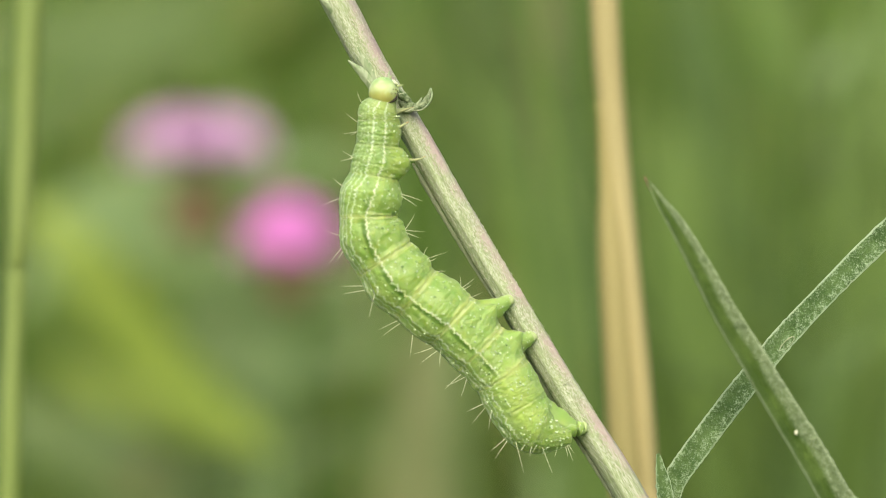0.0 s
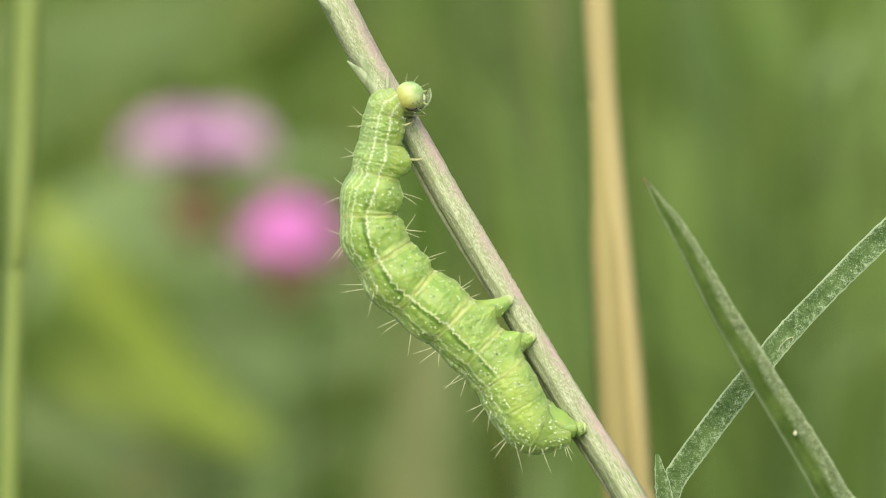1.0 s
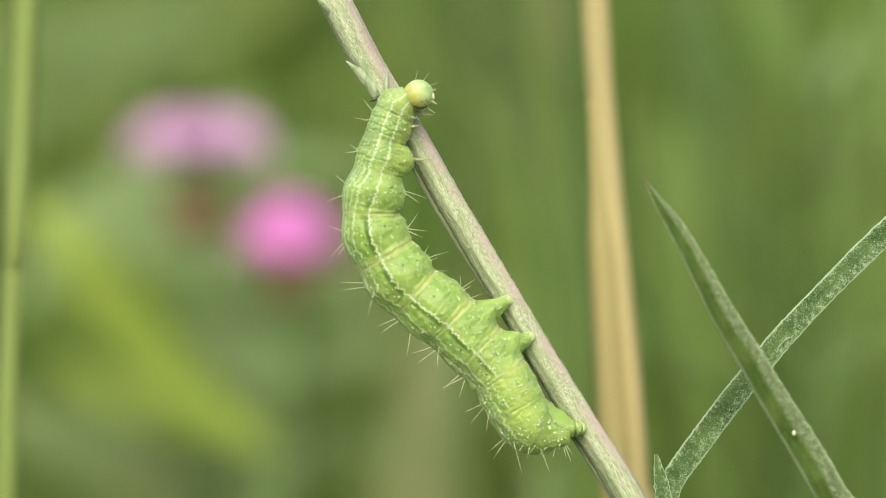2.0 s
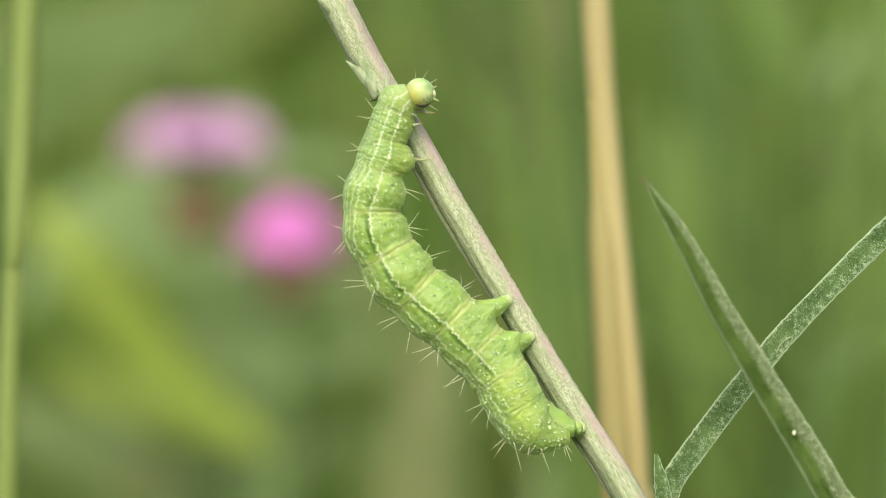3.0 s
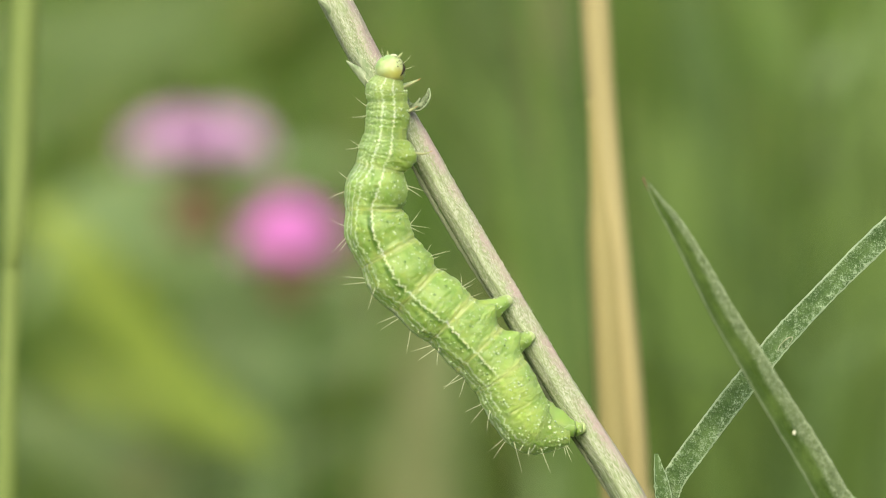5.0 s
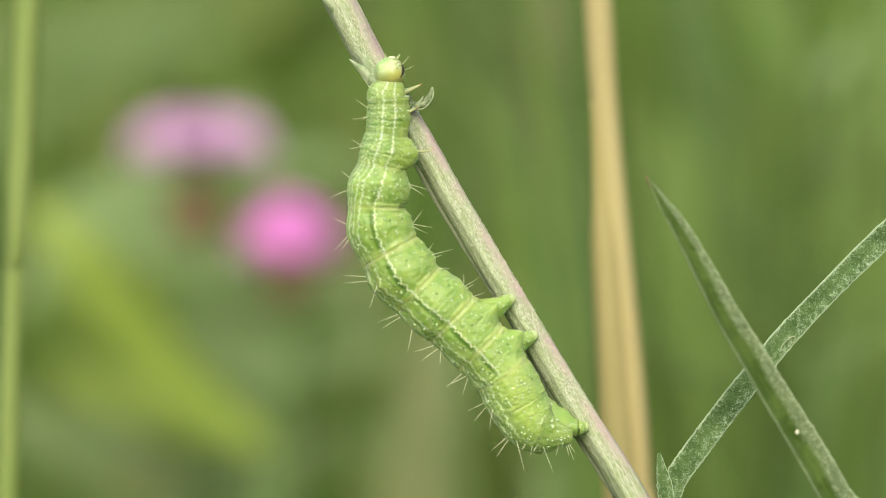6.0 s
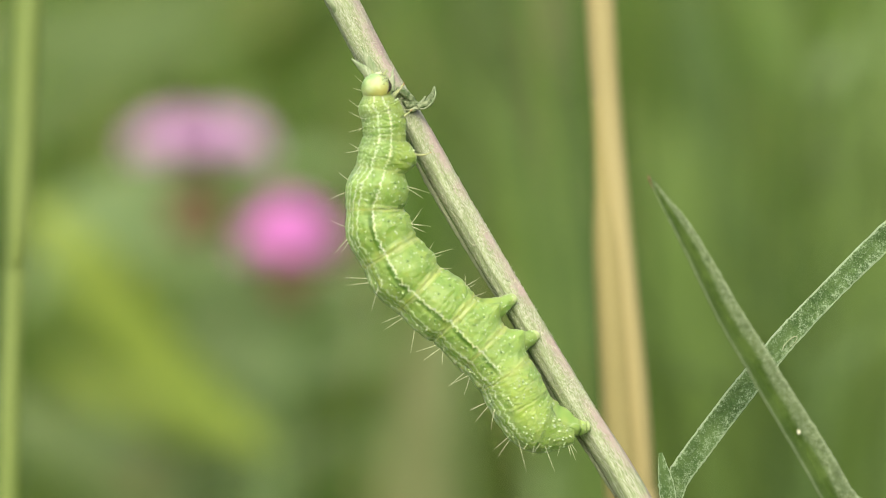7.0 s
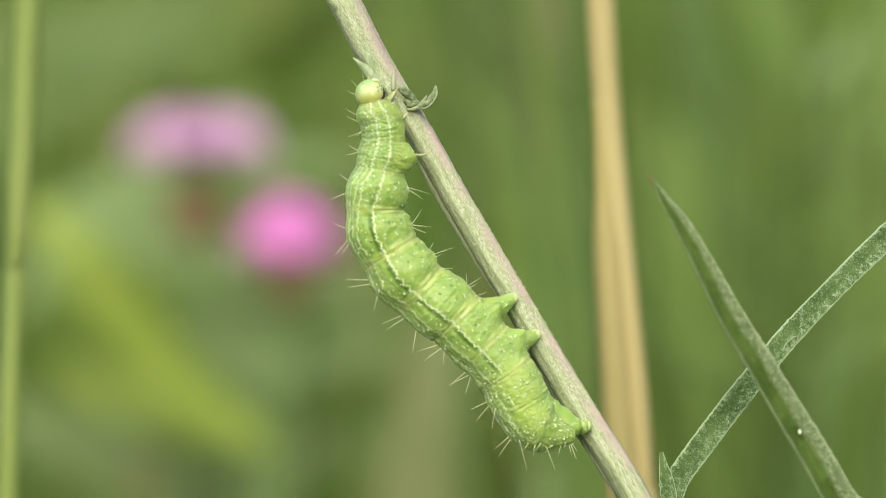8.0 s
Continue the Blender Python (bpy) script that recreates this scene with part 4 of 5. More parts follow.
    limb(mm(((0.74, -0.66, -0.4, 0.02), (0.90, -0.58, -0.1, 0.085), (0.92, -0.56, 0.2, 0.085), (0.76, -0.52, 0.6, 0.02))), JAW, head, "mouth_edge", "black edge of the mouth")
    for p in ((0.55, -0.66, 0.6), (0.68, -0.5, 0.62), (0.42, -0.82, 0.5), (0.7, -0.66, 0.4), (0.5, -0.84, 0.2)):
        bm = bmesh.new()
        ball(bm, Vector(p) * MM, 0.000042, 8, 6)
        part("eyelet", bm, JAW, head)
    limb(mm(((0.45, -0.3, 0.85, 0.1), (0.6, -0.3, 1.05, 0.07), (0.7, -0.3, 1.22, 0.02))), LEG, head, "feeler")
    limb(mm(((-0.25, -0.2, 0.9, 0.09), (-0.3, -0.2, 1.1, 0.05), (-0.34, -0.2, 1.22, 0.02))), LEG, head, "feeler")
    for th, v, tilt in ((-1.4, 0.3, 0.6), (1.2, 0.5, 0.8), (-0.6, 0.7, 1.2), (1.6, 0.1, 0.3), (-1.5, -0.2, 0.1)):
        ob = new("bristle", BRISTLE_MESH)
        ob.parent = head
        n = Vector((math.sin(th), -math.cos(th), 0))
        ob.matrix_basis = Matrix.LocRotScale(n * 0.0009 + Vector((0, 0, v * 0.001)), (n + Vector((0, 0, tilt))).normalized().to_track_quat("Z", "X"), (0.8 * MM, 0.8 * MM, 0.7 * MM))
    return root, rings, head


caterpillar, rings, head = build_caterpillar()


# ---- grass stalks close behind ----
def build_near_stalks():
    at = Vector((0.01373, 0.024, 0.45))
    dry = thing("dry_grass_stalk", at, "pale straw-coloured dry grass stalk with loose sheath", "grass stalk")
    part("culm", tube([(*(0.01104, 0.024, 0.49223), 0.0009), (*(0.01207, 0.024, 0.46979), 0.00117), (*(0.01266, 0.024, 0.46082), 0.00112), (*(0.01369, 0.024, 0.4496), 0.00112), (*(0.01476, 0.024, 0.43838), 0.00117), (*(0.01526, 0.024, 0.43021), 0.00121), (*(0.01642, 0.024, 0.40696), 0.00135), (0.025, 0.024, 0.2, 0.0016), (0.026, 0.024, -0.01, 0.0018)], 60, 16, origin=at), STRAW, dry)
    # the sheath's darker colour paints the shaded left face of the stalk
    part("sheath", tube([(*(0.01169, 0.0235, 0.46174), 0.00022), (*(0.01223, 0.0235, 0.45499), 0.00063), (*(0.01259, 0.0235, 0.4496), 0.00108), (*(0.01331, 0.0235, 0.43835), 0.00121), (*(0.01385, 0.0235, 0.43017), 0.00135), (*(0.01511, 0.0235, 0.40687), 0.00108), (0.0225, 0.0235, 0.25, 0.001)], 40, 12, origin=at), STRAW_SHADED, dry, "loose straw sheath, coloured darker as the stalk's shaded left face")
    at2 = Vector((-0.03496, 0.03, 0.45))
    green = thing("green_grass_stalk", at2, "smooth pale green grass stalk, slightly blurred", "grass stalk")
    part("culm", tube([(*(-0.03287, 0.03, 0.48899), 0.00093), (*(-0.03403, 0.03, 0.47045), 0.00102), (*(-0.03487, 0.03, 0.45283), 0.00093), (*(-0.03542, 0.03, 0.44263), 0.00079), (*(-0.03579, 0.03, 0.42955), 0.00088), (*(-0.03681, 0.03, 0.4009), 0.00093), (-0.045, 0.03, 0.2, 0.0013), (-0.046, 0.03, -0.01, 0.0015)], 60, 16, origin=at2), CULM, green)
    part("sheath", tube([(*(-0.03302, 0.0295, 0.48426), 0.00107), (*(-0.03394, 0.0295, 0.47039), 0.00116), (*(-0.03473, 0.0295, 0.45375), 0.00102), (*(-0.03504, 0.0297, 0.44866), 0.0007)], 30, 16, origin=at2), CULM, green, "pale green leaf sheath round the stalk")
    return dry, green


dry_stalk, green_stalk = build_near_stalks()


# ---- flowers and leaves farther behind ----
def knapweed(at, r_flower, squat, mat, pale, label, foot, seed):
    rnd = random.Random(seed)
    at = Vector(at)
    ob = thing("knapweed", at, label, "flower", "pink meadow flowers")
    bm = bmesh.new()
    cup_z = -r_flower * 0.62 * squat
    cup_r = r_flower * (0.3 if pale else 0.55)
    ball(bm, (0, 0, cup_z), cup_r, 16, 12, (1, 1, 1.15))
    cup_mat = LEAF_GREY if pale else BROWN
    cup = part("involucre", bm, cup_mat, ob, "green scaly flower cup" if pale else "dark brown scaly flower cup")
    scale_me = mesh_of("scale", ball(bmesh.new(), (0, 0, 0), r_flower * 0.1, 6, 4, (1, 0.5, 1.4)), cup_mat)
    for k in range(48):
        th, up = k * 2.4, -0.9 + 1.6 * k / 47
        sc = part("scale", scale_me, None, cup)
        sc.matrix_basis = Matrix.LocRotScale((math.cos(th) * math.cos(up) * cup_r, math.sin(th) * math.cos(up) * cup_r, cup_z + math.sin(up) * cup_r * 1.1), Euler((0, 0, th + 1.57)), None)
    bm = bmesh.new()
    for s in (-1, 0, 1):
        w, tip = r_flower * 0.055, r_flower
        a = [(-w * 0.5, 0, tip * 0.15), (w * 0.5, 0, tip * 0.15), (w * (s * 2.2 + 0.7), 0.1 * w * s, tip), (w * s * 2.6, 0.2 * w, tip * 1.06), (w * (s * 2.2 - 0.7), 0, tip)]
        bm.faces.new([bm.verts.new(p) for p in a])
    floret_me = mesh_of("floret", bm, mat)
    bm = ball(bmesh.new(), (0, 0, 0), r_flower * 0.82, 24, 16, (1, 1, squat * 0.9))
    for vert in bm.verts:
        vert.co.z = max(vert.co.z, -0.3 * r_flower * squat)
        vert.co *= 1 + 0.08 * noise.noise(vert.co * 500)
    part("floret_cushion", bm, mat, ob, "dense pink heart of the flower")
    for k in range(150):
        th, up = rnd.uniform(0, 6.28), math.asin(rnd.random())
        d = Vector((math.cos(th) * math.cos(up), math.sin(th) * math.cos(up), math.sin(up) * squat))
        fl = part("floret", floret_me, None, ob)
        fl.matrix_basis = Matrix.LocRotScale((0, 0, -r_flower * 0.2 * squat), d.to_track_quat("Z", "X") @ Euler((0, 0, rnd.uniform(0, 6.28))).to_quaternion(), (1, 1, d.length * rnd.uniform(0.9, 1.1)))
    part("flower_stalk", tube([(at.x, at.y, at.z - r_flower * 0.9 * squat, 0.0012), (at.x * 0.9 + foot[0] * 0.1, at.y, at.z - 0.06, 0.0013), ((at.x + foot[0]) / 2, (at.y + foot[1]) / 2, at.z * 0.45, 0.0015), (foot[0], foot[1], -0.01, 0.002)], 24, 10, origin=at), LEAF_GREY, ob)
    return ob


knapweed((-0.05002, 0.31, 0.47142), 0.01413, 0.56, PETAL_PALE, True, "pale pink knapweed flower, broad and flat, out of focus", (-0.06, 0.33), 1)
knapweed((-0.0306, 0.3, 0.4513), 0.0096, 1.08, PETAL, False, "bright pink round knapweed flower, out of focus", (-0.03, 0.32), 2)


def dry_head():
    at = Vector((-0.04811, 0.285, 0.45581))
    ob = thing("withered_flower_head", at, "withered reddish brown flower head on thin stalk", "flower")
    bm = bmesh.new()
    ball(bm, (0, 0, 0), 0.0046, 14, 10, (1, 1, 0.9))
    rnd = random.Random(8)
    for k in range(60):
        d = Vector((rnd.gauss(0, 1), rnd.gauss(0, 1), rnd.gauss(0, 0.8))).normalized() * 0.0046
        ball(bm, d, 0.0011, 5, 4, (1, 1, 1.5))
    part("seed_head", bm, BROWN, ob)
    part("flower_stalk", tube([(*at, 0.001), (at.x - 0.01, at.y, 0.35, 0.001), (at.x - 0.02, at.y + 0.01, -0.01, 0.0015)], 16, 8, origin=at), LEAF_GREY, ob)


dry_head()


def meadow_leaf(name, pts, mat, label, category="leaf", fold=0.2, facing=(0, -0.8, 0.6), ruffle=0.08):
    at = Vector(pts[0][:3])
    ob = thing(name, at, label, category)
    part("blade", ribbon(pts, 30, fold, 0.0003, facing=facing, origin=at, ruffle=ruffle, seed=len(pts)), mat, ob)
    x, y, z = pts[-1][:3]
    part("leaf_stalk", tube([(x, y, z, pts[-1][3] * 0.6), (x * 0.95 + 0.003, y, z * 0.6, 0.0014), (x * 0.9, y + 0.01, -0.01, 0.0016)], 14, 8, origin=at), LEAF_GREY, ob)


meadow_leaf("lime_leaf", [(*(-0.07485, 0.26, 0.45837), 0.00207), (*(-0.0671, 0.26, 0.44907), 0.00455), (*(-0.05744, 0.265, 0.43441), 0.00565), (*(-0.04701, 0.27, 0.42205), 0.00529), (*(-0.03256, 0.275, 0.41155), 0.00214)], LEAF_LIME, "broad yellow-green leaf slanting down, blurred", ruffle=0.55)
meadow_leaf("lime_leaf", [(*(-0.07303, 0.28, 0.42844), 0.00108), (*(-0.06327, 0.28, 0.42194), 0.00412), (*(-0.05136, 0.28, 0.41652), 0.00433), (*(-0.03835, 0.28, 0.4111), 0.00163)], LEAF_LIME, "short yellow-green leaf under the broad one", ruffle=0.5)
meadow_leaf("sage_leaf", [(*(-0.08259, 0.33, 0.45857), 0.00241), (*(-0.06448, 0.33, 0.46461), 0.00386), (*(-0.0444, 0.335, 0.4672), 0.00415), (*(-0.02391, 0.34, 0.46861), 0.00308), (*(-0.01294, 0.345, 0.46382), 0.00224)], LEAF_GREY, "arching grey-green leaf behind the flowers")
meadow_leaf("sage_leaf", [(*(-0.00993, 0.32, 0.43238), 0.00237), (*(-0.02318, 0.325, 0.42622), 0.00502), (*(-0.04033, 0.33, 0.42537), 0.00797), (*(-0.0512, 0.33, 0.43563), 0.00395)], LEAF_GREY, "rounded grey-green leaf below the pink flower")
meadow_leaf("sage_leaf", [(*(-0.04713, 0.38, 0.50073), 0.00133), (*(-0.05911, 0.38, 0.49806), 0.00453), (*(-0.07579, 0.385, 0.49448), 0.00699), (*(-0.09412, 0.39, 0.48404), 0.00542), (*(-0.11825, 0.395, 0.4693), 0.00411)], LEAF_MOSS, "long grey-green leaf arching behind the flowers")
meadow_leaf("sage_leaf", [(*(-0.05207, 0.42, 0.52167), 0.00286), (*(-0.06924, 0.42, 0.51166), 0.00715), (*(-0.09004, 0.425, 0.50498), 0.00866), (*(-0.11992, 0.43, 0.50108), 0.00582)], LEAF_MOSS, "pale grey-green leaf high in the meadow")
meadow_leaf("pale_grass_blade", [(*(-0.00145, 0.26, 0.44183), 0.00186), (*(-0.00352, 0.26, 0.42322), 0.00476), (*(-0.00476, 0.26, 0.40254), 0.0062), (*(-0.00507, 0.26, 0.38187), 0.0062)], BLADE_DRY, "faded straw-green grass blade, blurred", "grass blade")
meadow_leaf("light_grass_blade", [(*(0.06187, 0.3, 0.50677), 0.0034), (*(0.0698, 0.3, 0.48411), 0.00476), (*(0.07773, 0.3, 0.46258), 0.0051), (*(0.08566, 0.3, 0.43652), 0.00453), (*(0.09019, 0.3, 0.40932), 0.00408)], BLADE_LIGHT, "light green grass blade leaning, blurred", "grass blade")
meadow_leaf("light_grass_blade", [(*(0.01323, 0.26, 0.47802), 0.00083), (*(0.01458, 0.26, 0.46148), 0.00352), (*(0.01665, 0.26, 0.44597), 0.00414), (*(0.0182, 0.26, 0.41288), 0.0031)], BLADE_LIGHT, "light green upright grass blade, blurred", "grass blade")
meadow_leaf("deep_green_leaf", [(*(0.0062, 0.3, 0.53), 0.004), (*(0.0064, 0.3, 0.508), 0.0088), (*(0.00657, 0.3, 0.4875), 0.0092), (*(0.00431, 0.3, 0.46258), 0.0068), (*(0.00181, 0.3, 0.43652), 0.0034)], LEAF_DEEP, "deep green upright grass leaf, blurred", fold=0.3, facing=(0, -1, -0.1))
meadow_leaf("pale_grass_blade", [(*(0.02427, 0.33, 0.51291), 0.00181), (*(0.02185, 0.33, 0.496), 0.00483), (*(0.02065, 0.33, 0.48151), 0.00241), (*(0.02004, 0.33, 0.45254), 0.00145)], BLADE_RUST, "brownish fading grass blade, blurred", "grass blade")
meadow_leaf("pale_grass_blade", [(*(0.05525, 0.36, 0.51166), 0.00256), (*(0.05845, 0.36, 0.49115), 0.00705), (*(0.06166, 0.36, 0.46807), 0.00513), (*(0.06486, 0.36, 0.43475), 0.0032)], LEAF_TEAL, "dull green grass blade among lighter ones, blurred", "grass blade")
meadow_leaf("deep_green_leaf", [(*(0.09272, 0.32, 0.48441), 0.00237), (*(0.09118, 0.32, 0.46313), 0.00473), (*(0.08349, 0.32, 0.43593), 0.00473), (*(0.07285, 0.32, 0.40754), 0.00532), (*(0.0693, 0.32, 0.3898), 0.00473)], LEAF_DEEP, "deep green leaning grass leaf, blurred", fold=0.3)
meadow_leaf("deep_green_leaf", [(*(-0.01077, 0.36, 0.5125), 0.0025), (*(-0.02359, 0.36, 0.5035), 0.0062), (*(-0.03676, 0.365, 0.4945), 0.0056), (*(-0.04625, 0.37, 0.487), 0.00261)], LEAF_DEEP, "deep green leaf slanting behind the flowers", fold=0.3, facing=(0, -1, -0.1))
meadow_leaf("sage_leaf", [(*(-0.10551, 0.4, 0.43357), 0.00207), (*(-0.08894, 0.4, 0.4529), 0.00829), (*(-0.06883, 0.405, 0.45293), 0.01045), (*(-0.05117, 0.41, 0.44171), 0.00843), (*(-0.04311, 0.415, 0.42178), 0.00355)], LEAF_GREY, "large dull grey-green leaf behind the lime one")
meadow_leaf("moss_leaf", [(*(-0.10609, 0.35, 0.41744), 0.00251), (*(-0.09101, 0.35, 0.4099), 0.00691), (*(-0.07844, 0.35, 0.4011), 0.00754), (*(-0.06838, 0.35, 0.38727), 0.00503)], LEAF_MOSS, "broad moss-green leaf low in the meadow")
meadow_leaf("sage_leaf", [(*(-0.07026, 0.29, 0.41686), 0.00111), (*(-0.06472, 0.29, 0.41298), 0.0031), (*(-0.05807, 0.29, 0.41132), 0.0031), (*(-0.05253, 0.29, 0.41354), 0.00133)], LEAF_GREY, "small grey-green leaf low in the meadow")
meadow_leaf("pale_grass_blade", [(*(-0.06907, 0.32, 0.40991), 0.00177), (*(-0.06197, 0.32, 0.40281), 0.00532), (*(-0.05369, 0.32, 0.39572), 0.00473), (*(-0.04778, 0.32, 0.38626), 0.00355)], BLADE_RUST, "withered brown leaf low in the meadow", "grass blade")
meadow_leaf("light_grass_blade", [(*(0.04057, 0.33, 0.43563), 0.00181), (*(0.0297, 0.33, 0.42839), 0.00362), (*(0.02608, 0.33, 0.41148), 0.00435), (*(0.02487, 0.33, 0.38854), 0.00435)], BLADE_LIGHT, "light green grass blade bent over, blurred", "grass blade")
meadow_leaf("deep_green_leaf", [(*(-0.05724, 0.32, 0.39453), 0.00395), (*(-0.04187, 0.32, 0.40163), 0.00828), (*(-0.02531, 0.32, 0.40636), 0.00828), (*(-0.0123, 0.32, 0.41227), 0.00237)], LEAF_DEEP, "deep green shaded leaf low in the meadow")
meadow_leaf("sage_leaf", [(*(0.07433, 0.3, 0.48184), 0.00113), (*(0.07999, 0.3, 0.48637), 0.00385), (*(0.08566, 0.3, 0.48977), 0.00385), (*(0.09246, 0.3, 0.4909), 0.00136)], LEAF_GREY, "small grey-green leaf high among grass blades")
meadow_leaf("deep_green_leaf", [(*(0.08733, 0.28, 0.47936), 0.00108), (*(0.08408, 0.28, 0.47503), 0.00347), (*(0.07758, 0.28, 0.46961), 0.00282), (*(0.07324, 0.28, 0.46203), 0.00087)], LEAF_DEEP, "deep green leaf tip among grass blades")
meadow_leaf("sage_leaf", [(*(0.01371, 0.3, 0.49997), 0.00113), (*(0.01088, 0.3, 0.4977), 0.00363), (*(0.00748, 0.3, 0.49544), 0.00363), (*(0.00181, 0.3, 0.49204), 0.00136)], LEAF_MOSS, "small dull leaf behind the stalk")


meadow_leaf("light_grass_blade", [(*(0.0472, 0.3, 0.4755), 0.0012), (*(0.0478, 0.3, 0.462), 0.006), (*(0.0492, 0.3, 0.44), 0.0085), (*(0.0505, 0.3, 0.415), 0.009), (*(0.051, 0.3, 0.39), 0.008)], BLADE_LIGHT, "light green upright grass blade among darker ones, blurred", "grass blade")
meadow_leaf("deep_green_leaf", [(*(0.0765, 0.26, 0.4355), 0.001), (*(0.0755, 0.26, 0.428), 0.0045), (*(0.074, 0.26, 0.415), 0.0065), (*(0.072, 0.26, 0.40), 0.0065), (*(0.071, 0.26, 0.385), 0.006)], LEAF_DEEP, "deep green grass leaf low among lighter blades", fold=0.3)


meadow_leaf("sage_leaf", [(*(-0.0165, 0.33, 0.4355), 0.0015), (*(-0.0215, 0.33, 0.4385), 0.0052), (*(-0.0275, 0.33, 0.4415), 0.0055), (*(-0.0345, 0.335, 0.4425), 0.003)], LEAF_GREY, "dull grey-green leaf beside the pink flower")


def grass_stems():
    """Thin stems at mixed distances between the broad blades."""
    rnd = random.Random(21)
    for k in range(25):
        y = rnd.uniform(0.13, 0.27) if k < 18 else rnd.uniform(0.075, 0.13)
        half = (y + 0.157) * 0.2
        x = half * rnd.uniform(0.3, 1.0)
        lean = rnd.gauss(0.0, 0.012)
        w = rnd.uniform(0.0006, 0.0014)
        top = rnd.uniform(0.455, 0.52)
        mat = (LEAF_TEAL, BLADE_LIGHT, LEAF_DEEP)[k % 3]
        tone = ("dull green", "light green", "deep green")[k % 3]
        meadow_leaf("grass_stem", [(x + lean * 2, y, top, w * 0.2), (x + lean * 1.3, y, top - 0.03, w), (x + lean * 0.7, y, 0.43, w * 1.2), (x, y, 0.38, w)], mat, "thin %s grass stem in the meadow, blurred" % tone, "grass stem")


grass_stems()


# ---- the insect that darts past ----
def build_insect():
    at = Vector((-0.3, 0.1, 0.3))
    ob = thing("bee", at, "small tawny bee flying past, blurred", "bee")
    bm = bmesh.new()
    ball(bm, (-0.0035, 0, 0), 0.0024, 16, 12, (1.6, 1, 1))
    part("abdomen", bm, BEE, ob, "tawny striped abdomen")
    bm = bmesh.new()
    ball(bm, (0.001, 0, 0.0004), 0.0022, 16, 12)
    part("thorax", bm, BEE, ob, "furry tawny thorax")
    bm = bmesh.new()
    ball(bm, (0.0038, 0, 0), 0.0014, 12, 10, (0.8, 1.1, 1))
    part("head", bm, BROWN, ob)
    for s in (-1, 1):
        part("wing", ribbon([(0.001, s * 0.001, 0.002, 0.0006), (-0.001, s * 0.004, 0.004, 0.0016), (-0.0025, s * 0.0075, 0.0055, 0.0013), (-0.003, s * 0.009, 0.006, 0.0003)], 12, 0, 0.00003, facing=(0, 0, 1)), WING, ob, "thin translucent wing")
    for k in range(3):
        for s in (-1, 1):
            part("leg", tube([(0.001 - 0.001 * k, s * 0.001, -0.0012, 0.0003), (0.001 - 0.0014 * k, s * 0.0024, -0.0022, 0.0002), (0.0 - 0.0014 * k, s * 0.0022, -0.0036, 0.0001)], 6, 6), BROWN, ob)
    return ob


BEE = simple("tawny_fur", (0.42, 0.22, 0.07), (0.28, 0.13, 0.04), 700, 0.8, 0.5, 0.0002)
WING = simple("clear_wing", (0.5, 0.45, 0.35), (0.6, 0.55, 0.45), 300, 0.2, 0)
WING.node_tree.nodes["Principled BSDF"].inputs["Transmission Weight"].default_value = 0.7
bee = build_insect()


# ---- what moves ----
PLANT_SWAY = [
    (0, 0.17517, 0.03893, 0.02865),
    (0.5, 0.14402, 0, 0.01719),
    (1, 0.1051, 0, 0.01146),
    (1.5, 0.02725, 0, 0),
    (2.8, 0.03893, 0.00779, 0),
    (3, 0.03893, 0.01168, 0),
    (3.5, 0, 0, 0),
    (4, -0.12456, 0, 0),
    (4.5, -0.07007, 0, 0),
    (5.8, 0.23355, 0.08564, 0.08594),
    (6, 0.25302, 0.09731, 0.10313),
    (6.5, 0.31919, 0.11678, 0.11459),
    (7, 0.38926, 0.12456, 0.17189),
    (7.5, 0.45543, 0.1557, 0.22918),
    (8, 0.46711, 0.17127, 0.25783)]
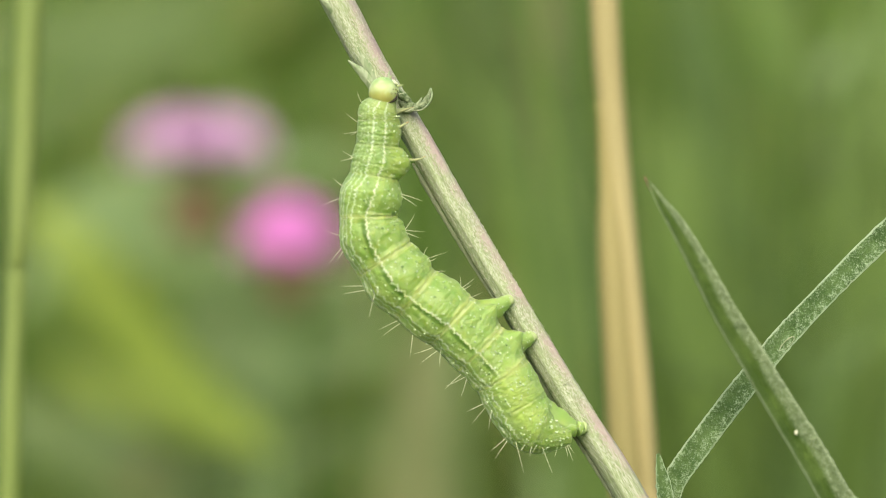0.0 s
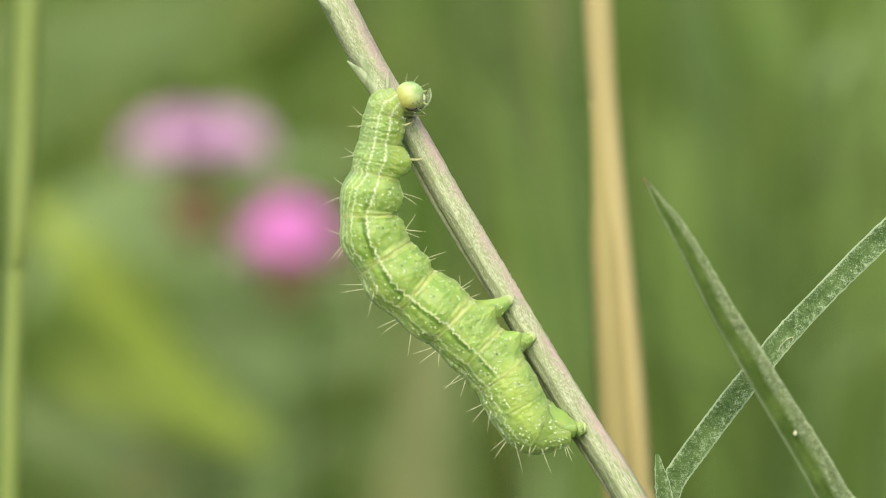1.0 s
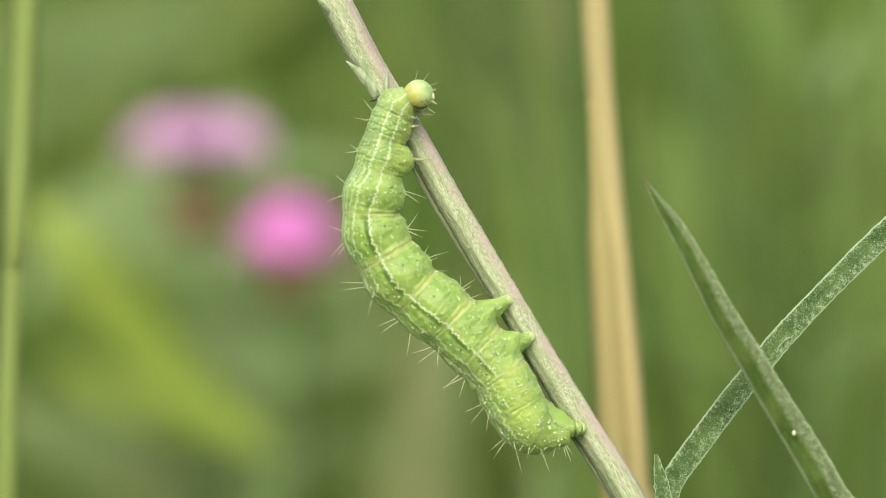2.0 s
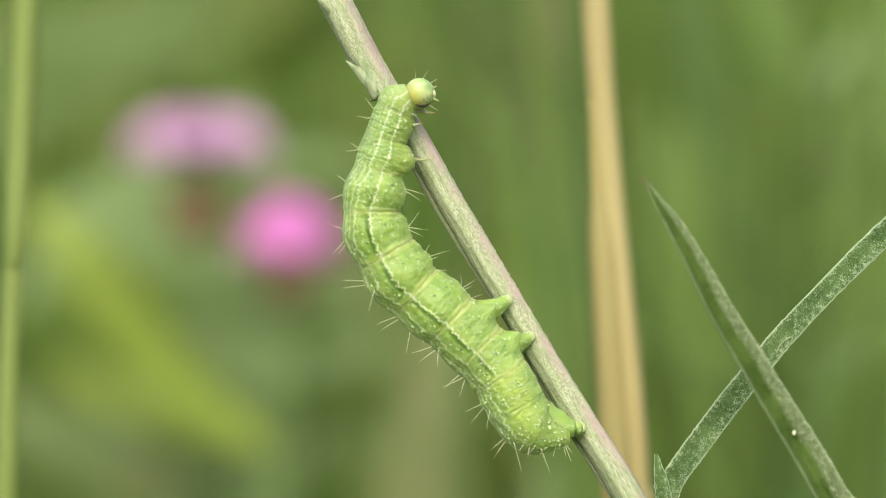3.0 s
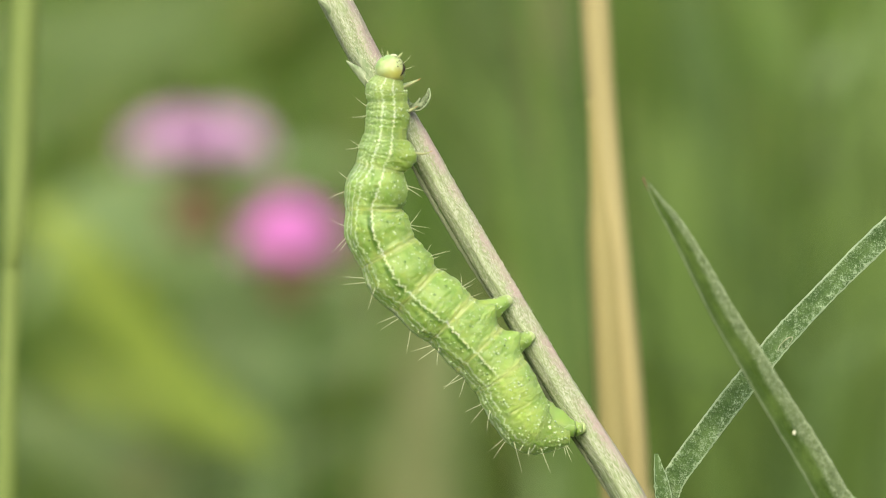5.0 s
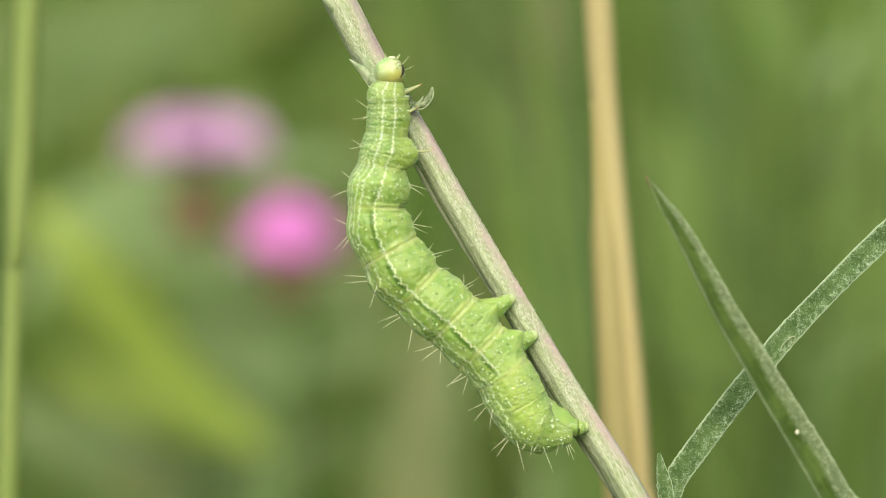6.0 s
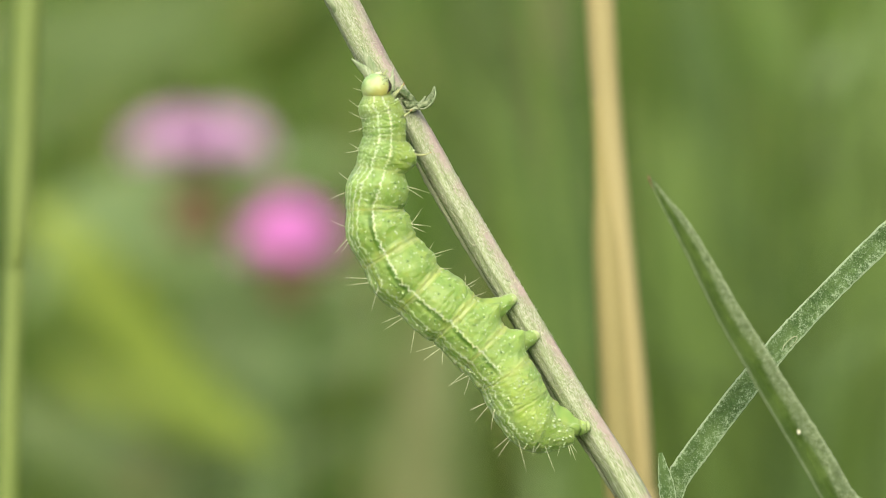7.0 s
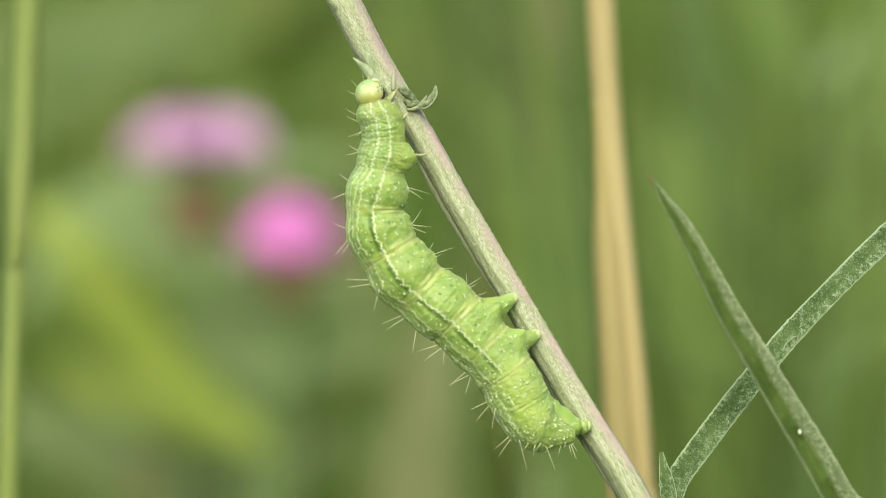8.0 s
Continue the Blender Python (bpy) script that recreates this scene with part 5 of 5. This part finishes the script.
HEAD_ROWS = [(0, -5.94, 10.38, 40), (0.5, -5.48, 10.16, 55), (1, -4.14, 10.08, 85), (1.5, -3.60, 10.16, 88), (3, -3.38, 10.30, 82), (3.5, -3.42, 10.69, 66), (4, -4.52, 11.65, 8), (4.5, -5.19, 11.92, 8), (6, -5.65, 11.66, 0), (6.5, -6.06, 11.18, 3), (7, -6.68, 10.55, 0), (7.5, -7.02, 10.17, 4), (8, -7.19, 10.07, 8)]
# shift in mm of the loose stalks in the breeze
DRY_SWAY = [(0, 0.72), (0.5, 0.5), (1, 0.18), (1.5, -0.04), (2.8, 0.05), (3.5, 0), (4.5, -0.04), (6, 0.22), (7, 0.38), (8, 0.41)]
GREEN_SWAY = [(0, 0.2), (1, 0.15), (1.5, -0.03), (3, -0.08), (4, -0.24), (4.5, -0.24), (6, 0.05), (8, 0.1)]
BEE_ROWS = [(0, (-0.12818, 0.15, 0.38842), 20), (3.9, (-0.12057, 0.15, 0.38842), 20), (4.1, (-0.0787, 0.15, 0.41582), 35), (4.2, (-0.0395, 0.15, 0.4358), 30), (4.3, (-0.0022, 0.15, 0.4567), 25), (4.4, (0.07124, 0.15, 0.49803), 30), (4.6, (0.123, 0.15, 0.53685), 30), (8, (0.13061, 0.15, 0.55207), 20)]


def motions():
    for ob in (plant, caterpillar, folded):
        rest = Matrix.Translation(ob.location)
        rows = []
        for t, dx, dz, turn in PLANT_SWAY:
            about = Matrix.Translation(PIVOT) @ pose(dx * MM, 0, dz * MM, 0, turn, 0) @ Matrix.Translation(-PIVOT)
            rows.append((t, about @ rest))
        walk(ob, rows)
    walk(head, [(t, pose(x * MM, -0.9 * MM, z * MM, 0, turn, 0)) for t, x, z, turn in HEAD_ROWS])
    for k in range(8):
        fixed = rest_joint(8)
        rear = [r[1:] for r in JOINTS[k + 1]] if k < 7 else [fixed] * len(JOINTS[7])
        walk(rings[k], [(t, ring_pose(k, (x, z), b)) for (t, x, z), b in zip(JOINTS[k], rear)])
    for ob, rows in ((dry_stalk, DRY_SWAY), (green_stalk, GREEN_SWAY)):
        p = ob.location.copy()
        walk(ob, [(t, pose(p.x + dx * MM, p.y, p.z)) for t, dx in rows])
    walk(bee, [(t, Matrix.Translation(p) @ pose(0, 0, 0, 0, -turn, 0)) for t, p, turn in BEE_ROWS])


motions()
